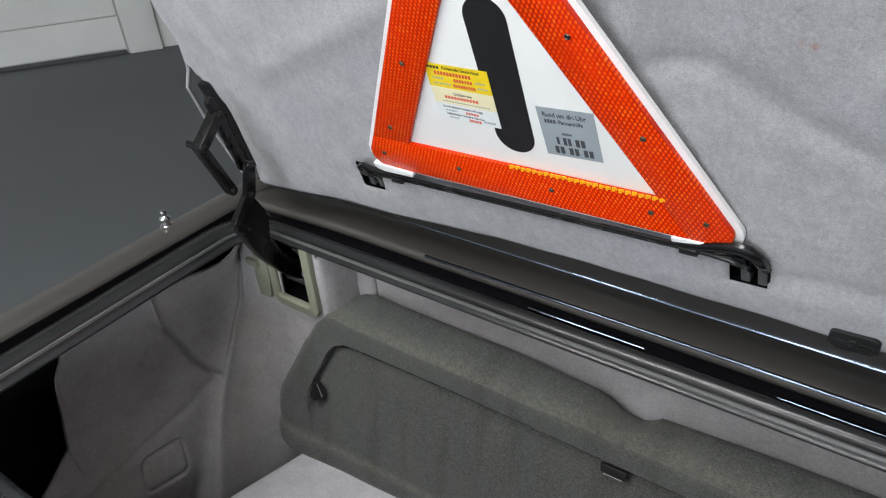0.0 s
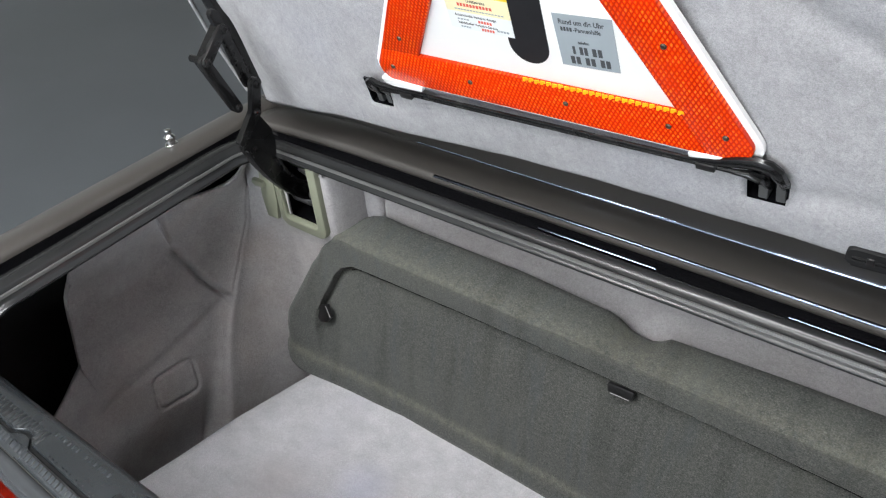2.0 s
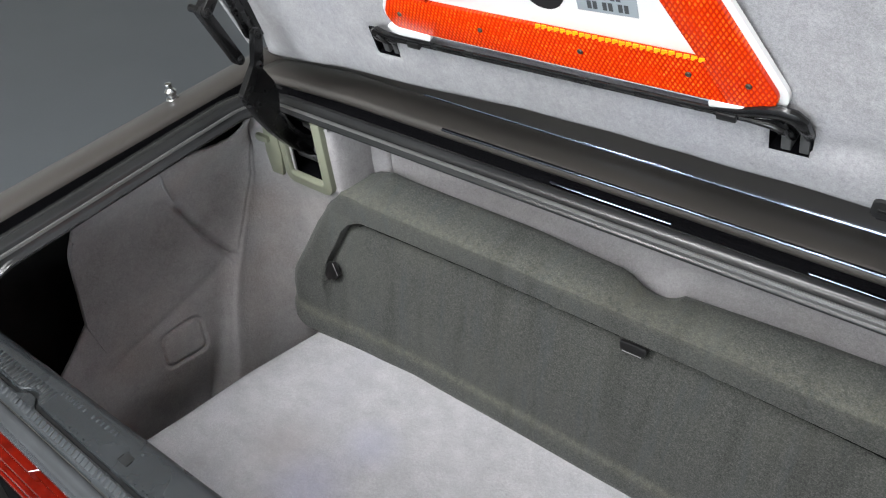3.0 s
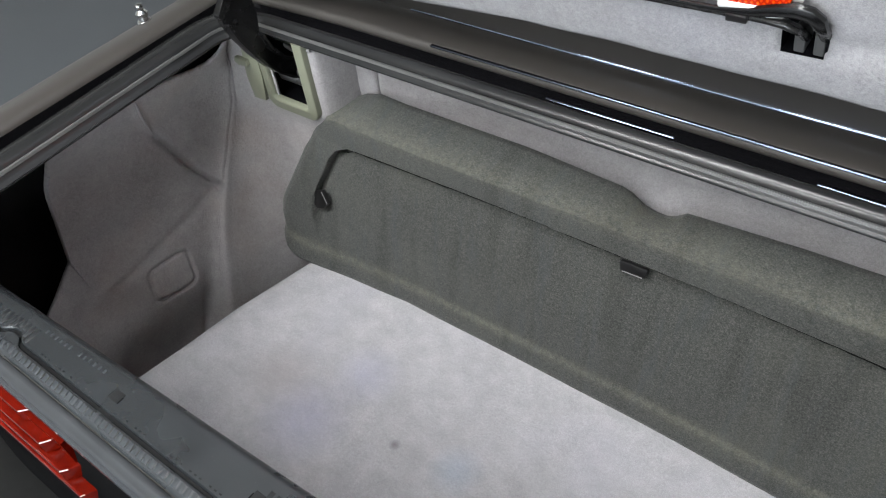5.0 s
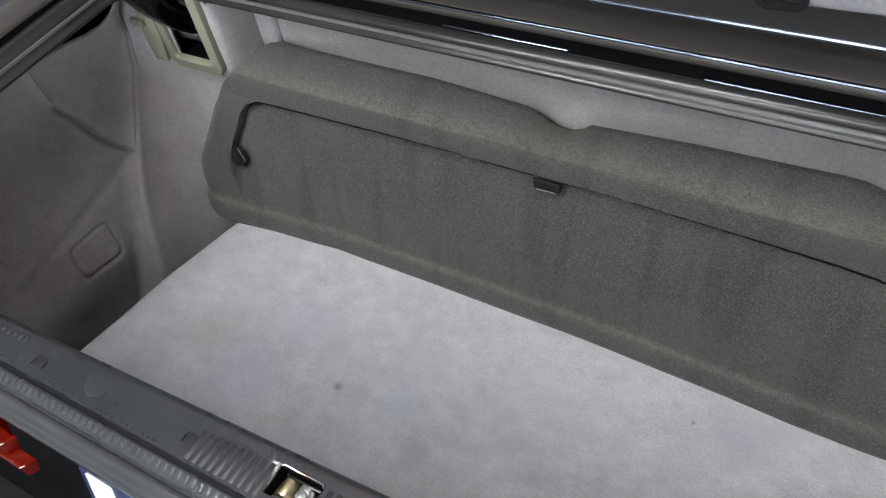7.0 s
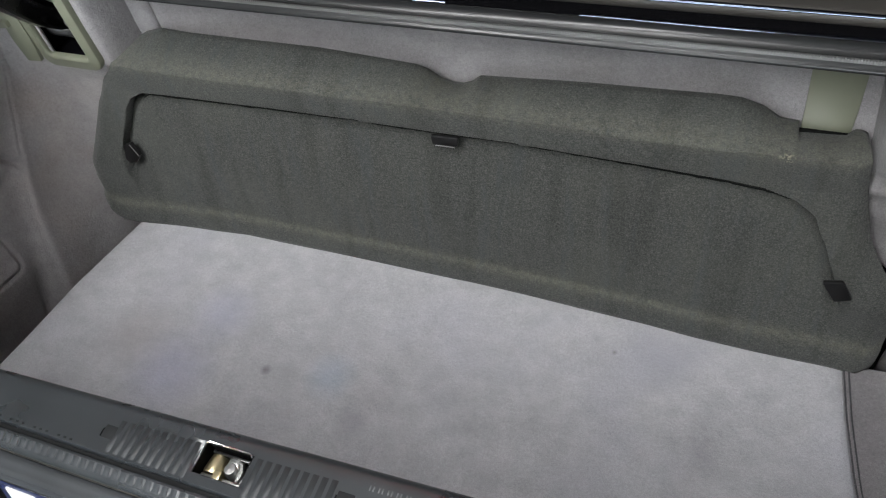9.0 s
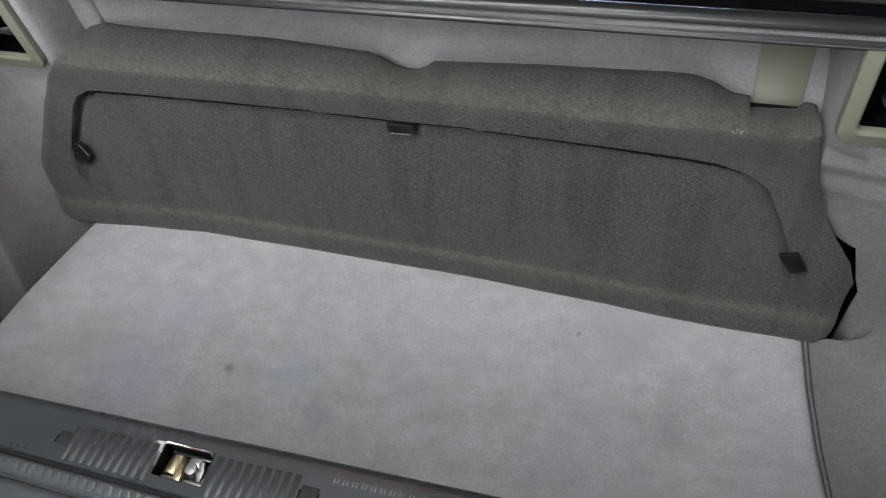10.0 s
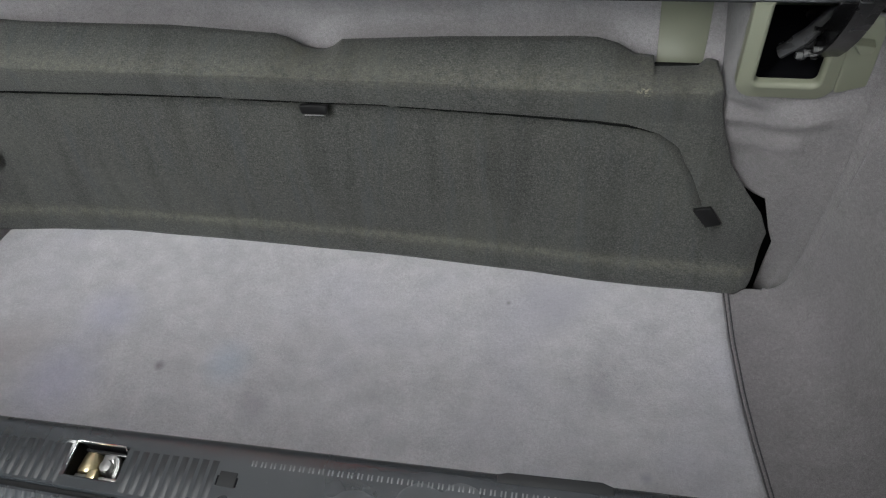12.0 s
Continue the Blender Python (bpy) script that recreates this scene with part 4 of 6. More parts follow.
def panel_pt(f, r):
    r = int(r)
    if r < len(ROW_Z):
        z = ROW_Z[r]
        x = table(z, *PANEL_L) + (table(z, *PANEL_R) - table(z, *PANEL_L)) * f
        z += (table(x, [p[0] for p in CREASE[5:16]], [p[1] for p in CREASE[5:16]]) - 0.2395) * smooth((z - 0.205) / 0.035) * (1 - smooth((z - 0.260) / 0.025))
        y = 0.3 * z - rim_out(x, z)
        if z > 0.243:
            y = 0.3 * 0.243 - rim_out(x, z)
        y += table(x, *BOW) * (1 - smooth(z / 0.13))
        y -= 0.0040 * (1 - smooth((z - 0.031) / 0.009)) + 0.002 * math.exp(-((z - 0.018) / 0.012) ** 2)   # swelling along the floor
        y += 0.0012 * soft_noise(x, 3.1, z, 9)
        for c in (-0.123, 0.0905):                                      # the two small steps in the rim
            y -= 0.0016 * math.exp(-((x - c) / 0.006) ** 2) * smooth((z - 0.235) / 0.01)
        xl, xr = table(z, *PANEL_L), table(z, *PANEL_R)
        e = min(x - xl, xr - x)
        y += 0.010 * (1 - smooth(e / 0.016))
        return (x, y, z)
    k = TOPROWS[r - len(ROW_Z)]
    z0 = ROW_Z[-1]
    xa = table(z0, *PANEL_L) + (table(z0, *PANEL_R) - table(z0, *PANEL_L)) * f
    xb = -0.508 + (0.456 + 0.508) * f
    x = xa + (xb - xa) * smooth(k)
    zt = table(x, *TOP)
    y = 0.0605 + (0.120 - 0.0605) * (k ** 0.85)
    z = z0 + 0.004 * math.sin(min(1, k * 2.2) * math.pi / 2) + (zt - z0 - 0.004) * k ** 1.15
    return (x, y + 0.0012 * soft_noise(x, 3.1, z, 9), z)


panel = thing("trunk_cover_panel", (0, 0.05, 0), "dark green-grey felt cover panel with padded rim behind the floor", "trim panel")
fs = [0, 0.004, 0.008, 0.013, 0.02] + [k / 520 for k in range(11, 508)] + [0.98, 0.987, 0.992, 0.996, 1]
bm = bmesh.new()
sheet(bm, fs, list(range(len(ROW_Z) + len(TOPROWS))), panel_pt)
thicken(part("flap_and_rim", bm, FELT, panel, "", 75), 0.008, -1.0)


# dark cord under the rim's lip paints the shade line of the crease
bm = bmesh.new()
gap = [(a[0] + (b2[0] - a[0]) * k / 12, a[1] + (b2[1] - a[1]) * k / 12) for a, b2 in zip(CREASE, CREASE[1:]) for k in range(12)]
gap = [(x, z) for x, z in gap if -0.492 < x < 0.400]
tube(bm, [(x, 0.3 * z + 0.0016 + 0.010 * (1 - smooth((z - 0.200) / 0.026)), z - 0.0025 + 0.0008 * soft_noise(x, 0.4, 0, 60)) for x, z in gap],
     [(0.0007 + 0.0022 * smooth((x + 0.49) / 0.07) * smooth((0.40 - x) / 0.05)) * (1 + 0.5 * soft_noise(x, 0, 1, 90)) for x, z in gap], 8)
part("fold_shade", bm, SHADE_DARK, panel, "dark cord standing in for shade along the flap's fold")


# dark bar in place of the shaded slit
bm = bmesh.new()
box(bm, 0.3885, 0.4390, 0.1150, 0.1205, 0.2700, 0.2765, 0.0008)
part("notch_slit", bm, SHADE_DARK, panel, "dark bar standing in for shade in the notch under the cover strip")


def clip(outline, y_off):
    """Small black lug standing out of the crease."""
    b = bmesh.new()
    m = Matrix.Translation((0, 0, 0)) @ Matrix(((1, 0, 0, 0), (0, 0.287, -0.958, -y_off), (0, 0.958, 0.287, 0), (0, 0, 0, 1)))
    prism(b, rounded([(x, z * 1.044) for x, z in outline], 0.002, 3), 0.0, 0.0045, matrix=m, bevel=0.0012)
    return part("clip", b, BLACK_PLASTIC, panel, "small black plastic clip")


lug = clip([(-0.5440, 0.150), (-0.5285, 0.1565), (-0.5165, 0.138), (-0.527, 0.125), (-0.542, 0.119), (-0.549, 0.126)], 0.0090)
# pale tubes on this clip and the next paint their edge highlights
bm = bmesh.new()
tube(bm, [(-0.5300, 0.0305, 0.1560), (-0.5175, 0.0255, 0.1385)], 0.0007, 6)
part("edge", bm, CLIP_GLINT, lug, "pale strip standing in for the highlight on the clip's edge")
lug = clip([(-0.0265, 0.2305), (0.0065, 0.2320), (0.0085, 0.2440), (-0.0290, 0.2430)], 0.0105)
bm = bmesh.new()
tube(bm, [(-0.0225, 0.0545, 0.2316), (0.0030, 0.0545, 0.2326)], 0.0006, 6)
part("edge", bm, CLIP_GLINT, lug, "pale strip standing in for the highlight on the clip's edge")
clip([(0.467, 0.1155), (0.485, 0.1215), (0.470, 0.1435), (0.4485, 0.139)], 0.0175)

# ---- linings ----
# wall behind the panel
def lining_y(x, z):
    """The front wall leans away under the deck to deepen the shade below the seal, all but its antenna-side end."""
    return 0.127 + 0.085 * smooth((z - 0.262) / 0.095) * smooth((x + 0.47) / 0.16)


back = thing("back_lining", (-0.02, 0.13, 0.16), "light grey velour lining of the trunk's front wall", "lining")
for x0, x1 in ((-0.508, -0.4585), (-0.4570, 0.478)):
    bm = bmesh.new()
    sheet(bm, span(x0, x1, 0.010), span(0.16, 0.392, 0.010), lambda x, z: (x, lining_y(x, z) + 0.003 * (1 - smooth(min(x - x0, x1 - x) / 0.010)) + 0.002 * soft_noise(x, 1, z, 8), z))
    thicken(part("lining_panel", bm, LINING_VELOUR, back), 0.01, -1.0)
# olive cover strip on that wall
bm = bmesh.new()
rows = span(0.255, 0.392, 0.010)
loft(bm, [[(xa, lining_y(0.41, z) - d, z) for xa, d in ((0.391, -0.001), (0.391, 0.005), (0.3925, 0.006), (0.4365 + 0.15 * (z - 0.255), 0.006), (0.438 + 0.15 * (z - 0.255), 0.005), (0.438 + 0.15 * (z - 0.255), -0.001))] for z in rows])
tagged(part("cover_strip", bm, OLIVE), "flat olive-green plastic cover strip on the trunk's front wall", "cover strip")

GROOVE_L = [(-0.135, 0.392), (-0.126, 0.355), (-0.109, 0.306), (-0.075, 0.212), (-0.041, 0.148)]
PATCH_L = rounded([(-0.212, 0.088), (-0.138, 0.086), (-0.144, 0.014), (-0.222, 0.022)], 0.014, 4)
PATCH_L = PATCH_L + PATCH_L[:1]
HOLE_L = [(-0.262, 0.40), (-0.272, 0.346), (-0.290, 0.255), (-0.302, 0.200), (-0.345, 0.172), (-0.374, 0.155), (-0.48, 0.10), (-0.48, 0.40)]


def side_plan(z, right):
    """Plan line of a side lining at height z: seam, hinge bay, corner, side wall, tail."""
    low = smooth((0.10 - z) / 0.18)
    if not right:
        yc = table(z, [-0.14, -0.08, 0.018, 0.085, 0.135, 0.178, 0.21, 0.28, 0.33, 0.40], [-0.150, -0.120, -0.086, -0.064, -0.043, -0.020, -0.002, 0.034, 0.046, 0.050])
        xc = -0.688 + 0.010 * low + 0.03 * smooth((z - 0.36) / 0.05)
        w = -0.700 - 0.016 * smooth((0.030 - z) / 0.13) + 0.045 * smooth((z - 0.30) / 0.10)
        bay = 0.058 + 0.012 * smooth((0.29 - z) / 0.05)
        back_y = lining_y(-0.49, z) + 0.006
        return [(-0.494, back_y), (-0.497, (back_y + 0.079) / 2), (-0.503, 0.079), (-0.512, bay + 0.006), (-0.535, bay), (-0.60, bay - 0.001), (-0.635, bay - 0.004 - 0.022 * smooth((0.22 - z) / 0.15)),
                (xc + 0.012, (bay + yc) / 2 - 0.006), (xc, yc), (w, yc - 0.030), (w, (yc - 0.03) * 0.6 - 0.08), (w - 0.005, -0.215), (w - 0.005, -0.30), (w + 0.015, -0.40), (w + 0.03, -0.47)]
    xc = 0.600 - 0.020 * low
    w = 0.660 - 0.06 * low - 0.045 * smooth((z - 0.30) / 0.10)
    bay = 0.058 - 0.012 * smooth((0.295 - z) / 0.03)
    deep = 0.026 * smooth((0.29 - z) / 0.03)
    back_y = lining_y(0.46, z) + 0.020
    return [(0.462, back_y), (0.4635, (back_y + 0.082) / 2), (0.467, 0.082), (0.476, bay + deep + 0.004), (0.495, bay + deep * 0.8), (0.535, bay - 0.001), (0.570, bay - 0.004),
            (xc - 0.008, bay - 0.012), (xc + 0.004, bay - 0.035), (w - 0.03, -0.045), (w - 0.012, -0.10), (w, -0.20), (w, -0.30), (w - 0.015, -0.40), (w - 0.03, -0.47)]


def along(line, f):
    n = len(line) - 1
    k = min(int(f * n), n - 1)
    g = f * n - k
    p = [Vector(line[max(0, min(n, k + d))]) for d in (-1, 0, 1, 2)]
    a = 0.5 * ((2 * p[1]) + (p[2] - p[0]) * g + (2 * p[0] - 5 * p[1] + 4 * p[2] - p[3]) * g * g + (3 * p[1] - p[0] - 3 * p[2] + p[3]) * g ** 3)
    return a.x, a.y


def left_pt(f, z):
    x, y = along(side_plan(z, False), f)
    if f > 0.56:
        d = dist_line(y, z, GROOVE_L)
        fold = smooth((z - 0.285) / 0.03)
        over = y - table(z, [p[1] for p in GROOVE_L][::-1], [p[0] for p in GROOVE_L][::-1])
        x += (0.0045 * smooth(over / 0.012) * smooth((z - 0.13) / 0.05) - 0.0100 * math.exp(-(d / 0.0048) ** 2) * (1 - 1.5 * fold)) * smooth((f - 0.574) / 0.03)
        x -= 0.0045 * math.exp(-(dist_line(y, z, PATCH_L) / 0.0032) ** 2)
        d = dist_line(y, z, [(-0.30, 0.095), (-0.17, 0.120), (-0.06, 0.150)])
        x -= 0.0032 * smooth((f - 0.58) / 0.04) * math.exp(-(d / 0.010) ** 2)
    ridge = math.exp(-((f - 0.571) / 0.014) ** 2) * (1 - 0.75 * smooth((z - 0.15) / 0.06))
    x += 0.0032 * ridge
    y -= 0.003 * ridge
    x += 0.006 * soft_noise(x, y, z, 6) * smooth((f - 0.5) / 0.1) + 0.0015 * soft_noise(x, y, z, 22)
    y += 0.002 * soft_noise(x, y, z, 9)
    return (x, y, z)


fs = [k / 392 for k in range(393)]
SPLIT = 224
zs = span(-0.125, 0.398, 0.0038)


RIM_L = [(-0.48, 0.392), (-0.12, 0.392), (-0.07, 0.388), (-0.03, 0.378), (-0.005, 0.376), (0.015, 0.382), (0.03, 0.392), (0.06, 0.398)]


def left_skip(f, z):
    x, y = along(side_plan(z, False), f)
    return (f > 0.6 and inside(y, z, HOLE_L)) or (-0.600 < x < -0.531 and f < 0.5 and 0.296 < z) or (f > 0.45 and z > table(y, [p[0] for p in RIM_L], [p[1] for p in RIM_L]))


def lining(sections, pt, skip, cuts, side, label):
    th = thing("side_lining", (-0.69 if side < 0 else 0.62, -0.15, -0.12), label, "lining", "side linings of the trunk")
    for nm, part_fs, mt in sections:
        b = bmesh.new()
        sheet(b, part_fs, zs, pt, skip)
        for line, tol, axes in cuts:
            snap(b, line, tol, axes)
        thicken(part(nm, b, mt, th, "", 60), 0.004, 1.0 if side < 0 else -1.0)
    return th


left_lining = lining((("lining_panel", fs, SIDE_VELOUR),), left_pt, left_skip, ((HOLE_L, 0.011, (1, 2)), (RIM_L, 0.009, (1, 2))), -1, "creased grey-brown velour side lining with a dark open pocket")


BEND = 0.13


bm = bmesh.new()
lip_line = [(y + (y2 - y) * k / 6, z + (z2 - z) * k / 6) for (y, z), (y2, z2) in zip(HOLE_L[1:], HOLE_L[2:4]) for k in range(7)]
tube(bm, [(-0.7015 + 0.045 * smooth((z - 0.30) / 0.10) + 0.006 * soft_noise(-0.70, y, z, 6), y, z) for y, z in lip_line], 0.0016, 8)
ridge_line = [(a[0] + (b[0] - a[0]) * k / 8, a[1] + (b[1] - a[1]) * k / 8) for a, b in zip(GROOVE_L[:2], GROOVE_L[1:3]) for k in range(9)]


def wall_x(y, z):
    """Where the antenna-side lining stands at a place along it."""
    f = min((k / 400 for k in range(240, 401)), key=lambda q: abs(along(side_plan(z, False), q)[1] - y))
    return left_pt(f, z)[0]


bm2 = bmesh.new()
tube(bm2, [(wall_x(y, z) + 0.0004, y, z) for y, z in ridge_line], [0.0010 + 0.0014 * math.sin(math.pi * (k + 0.5) / len(ridge_line)) for k in range(len(ridge_line))], 8)
part("fold", bm2, LINING_VELOUR, left_lining, "pale sharp fold")
bm2 = bmesh.new()
crease = [(-0.302 + 0.006 * k / 6, 0.198 - 0.064 * k / 6) for k in range(7)]
tube(bm2, [(wall_x(y, z) + 0.0004, y, z) for y, z in crease], [0.0018, 0.0017, 0.0016, 0.0014, 0.0012, 0.0009, 0.0005], 8)
part("fold", bm2, LINING_VELOUR, left_lining, "pale sharp fold")
part("pocket_lip", bm, LINING_VELOUR, left_lining, "pale folded edge of the pocket")


def right_pt(f, z):
    sweep = smooth((f - 0.520) / 0.055)
    x, y = along(side_plan(z + (max(z, BEND) - z) * sweep, True), f)
    if sweep > 0 and z < BEND:                                          # the wall runs out into the floor in one sweep
        k = (BEND - z) / (BEND + 0.125)
        g, h = min(1.0, k / 0.75), max(0.0, k - 0.75) / 0.25
        xe = min(0.552, x - 0.02)
        x += ((xe - x) * g * g - (xe - 0.500) * h) * sweep
        z += (BEND * (1 - g) ** 2 - 0.0035 * (1 - (1 - g) ** 2) - z) * sweep
    x -= 0.0075 * smooth((f - 0.530) / 0.010) * (1 - smooth((f - 0.545) / 0.10)) * smooth((z + 0.02) / 0.05)
    if f < 0.62 and z < 0.36:
        d = dist_line(x, z, [(0.470, 0.242), (0.4785, 0.2437), (0.5106, 0.2563), (0.5512, 0.273), (0.60, 0.295)])
        y -= 0.0065 * math.exp(-(d / 0.010) ** 2)
        d = dist_line(x, z, [(0.47, 0.205), (0.512, 0.2213), (0.54, 0.232)])
        y -= 0.004 * math.exp(-(d / 0.012) ** 2)
    x += 0.005 * soft_noise(x, y, z, 6) * smooth((f - 0.5) / 0.1) + 0.0015 * soft_noise(x, y, z, 22)
    y += 0.002 * soft_noise(x, y, z, 9)
    return (x, y, z)


CUT_R = [(0.486, 0.1670), (0.492, 0.1650), (0.505, 0.1430), (0.518, 0.1395), (0.5315, 0.1385), (0.546, 0.0850), (0.5565, 0.0560), (0.5555, 0.0), (0.555, -0.06), (0.554, -0.13)]


def right_skip(f, z):
    x, y = along(side_plan(z, True), f)
    if 0.482 < x < 0.546 and f < 0.5 and z > 0.303:
        return True
    return f < 0.5 and z < 0.166 and x < table(z, [p[1] for p in CUT_R][::-1], [p[0] for p in CUT_R][::-1])


# both sections take the darker velour, so their shade is painted
lining((("corner_section", fs[:SPLIT + 1], SHADED_VELOUR), ("wall_section", fs[SPLIT:], SHADED_VELOUR)), right_pt, right_skip, ((CUT_R, 0.009, (0, 2)),), 1, "smooth grey velour side lining over the wheel housing")
# ---- olive frames round the hinge bays, with the caps beside them ----
UPRIGHT = Matrix(((1, 0, 0, 0), (0, 0, -1, 0), (0, 1, 0, 0), (0, 0, 0, 1)))


def bay_frame(x_in0, x_in1, z0, cap, right):
    """Moulded frame of an open bay; cap is the outline of the small cover beside it."""
    fr = thing("hinge_bay_frame", ((x_in0 + x_in1) / 2, 0.055, z0), "olive-green plastic frame round an open hinge bay" if not right else "olive-green plastic frame round an open bay full of dark linkage", "frame", "hinge bay frames")
    rings = []
    for off, y in ((0.0, 0.060), (0.0, 0.0545), (0.0010, 0.0515), (0.0028, 0.0500), (0.0050, 0.0500), (0.0065, 0.0512), (0.0145, 0.0512), (0.0170, 0.0525), (0.018, 0.056), (0.018, 0.064)):
        corners = [(x_in0 - off, z0 - off * 1.15), (x_in1 + off, z0 - off * 1.15), (x_in1 + off, 0.409), (x_in0 - off, 0.409)]
        rings.append([(x, y, z) for x, z in rounded(corners, [0.006 + off * 0.7, 0.006 + off * 0.7, 0.0005, 0.0005], 5)])
    b = bmesh.new()
    loft(b, rings, caps=False)
    part("frame", b, OLIVE, fr, "", 40)
    b = bmesh.new()
    prism(b, rounded(cap, 0.003, 3), 0.0, 0.008, matrix=Matrix.Translation((0, 0.058, 0)) @ UPRIGHT, bevel=0.002)
    c = part("cap", b, OLIVE, fr)
    b = bmesh.new()
    if right:
        prism(b, [(0.5570, 0.3754), (0.5656, 0.3625), (0.5780, 0.3643), (0.5772, 0.3725)], 0.0, 0.012, matrix=Matrix.Translation((0, 0.051, 0)) @ UPRIGHT, bevel=0.002)
    else:
        prism(b, [(-0.666, 0.3490), (-0.658, 0.3440), (-0.638, 0.3470), (-0.637, 0.3560), (-0.662, 0.3570)], 0.0, 0.010, matrix=Matrix.Translation((0, 0.053, 0)) @ UPRIGHT, bevel=0.002)
    part("finger_grip", b, OLIVE, c)
    # the bay behind, its shade put into a near-black colour
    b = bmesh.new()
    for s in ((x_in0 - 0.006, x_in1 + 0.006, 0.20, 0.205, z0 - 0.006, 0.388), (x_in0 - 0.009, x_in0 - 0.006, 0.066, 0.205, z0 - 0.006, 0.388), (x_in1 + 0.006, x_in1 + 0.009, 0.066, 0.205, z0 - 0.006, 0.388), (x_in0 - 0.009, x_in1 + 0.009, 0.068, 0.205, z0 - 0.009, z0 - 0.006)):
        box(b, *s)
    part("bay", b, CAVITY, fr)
    return fr


bay_frame(-0.603, -0.533, 0.300, [(-0.6620, 0.2830), (-0.6270, 0.2850), (-0.6180, 0.3300), (-0.6180, 0.385), (-0.6480, 0.385), (-0.6530, 0.3400)], False)
bay_frame(0.4845, 0.5430, 0.3135, [(0.5600, 0.3035), (0.5885, 0.3150), (0.5841, 0.3795), (0.5785, 0.3975), (0.5560, 0.3970)], True)


# ---- lid hinges: flat links on pins ----
def link(thing_, pts, width, x, thick, name="link", label=""):
    """A flat link through (y, z) points; width one number or one a point."""
    b = bmesh.new()
    n = len(pts)
    ws = width if isinstance(width, (list, tuple)) else [width] * n
    left, right = [], []
    for i in range(n):
        a, c = Vector(pts[max(0, i - 1)]), Vector(pts[min(n - 1, i + 1)])
        d = (c - a).normalized()
        s = Vector((-d.y, d.x)) * ws[i]
        left.append(Vector(pts[i]) + s)
        right.append(Vector(pts[i]) - s)
    d0 = (Vector(pts[0]) - Vector(pts[1])).normalized() * ws[0]
    d1 = (Vector(pts[-1]) - Vector(pts[-2])).normalized() * ws[-1]
    s0, s1 = (left[0] - Vector(pts[0])), (left[-1] - Vector(pts[-1]))
    cap0 = [Vector(pts[0]) + d0 * math.sin(k * math.pi / 6) - s0 * math.cos(k * math.pi / 6) for k in range(1, 6)]
    cap1 = [Vector(pts[-1]) + d1 * math.sin(k * math.pi / 6) + s1 * math.cos(k * math.pi / 6) for k in range(1, 6)]
    outline = [tuple(p) for p in left + cap1 + right[::-1] + cap0]
    m = Matrix(((0, 0, 1, x - thick / 2), (1, 0, 0, 0), (0, 1, 0, 0), (0, 0, 0, 1)))
    prism(b, outline, 0, thick, matrix=m, bevel=0.0008)
    return part(name, b, DULL_STEEL if name == "stay" else BLACK_METAL, thing_, label)


def pin(thing_, x, y, z, r=0.006, h=0.004, right=1):
    b = bmesh.new()
    lathe(b, [(r * 1.25, 0), (r * 1.25, h * 0.4), (r, h * 0.5), (r * 0.95, h * 0.8), (r * 0.55, h), (r * 0.5, h * 0.6), (0, h * 0.6)], (x, y, z), "x", 14)
    return part("pin", b, BLACK_METAL, thing_)


ARM = [(0.0089, 0.5027), (0.0262, 0.4985), (0.0400, 0.4720), (0.0420, 0.4511), (0.0365, 0.4219), (0.0455, 0.3975), (0.0600, 0.3760), (0.0790, 0.3600), (0.1006, 0.3486), (0.135, 0.338),
       (0.128, 0.309), (0.0936, 0.3208), (0.0640, 0.3377), (0.0450, 0.3560), (0.0300, 0.3750), (0.0128, 0.4011), (-0.0030, 0.4315), (-0.0145, 0.4620), (-0.0125, 0.4784), (-0.0043, 0.4826)]


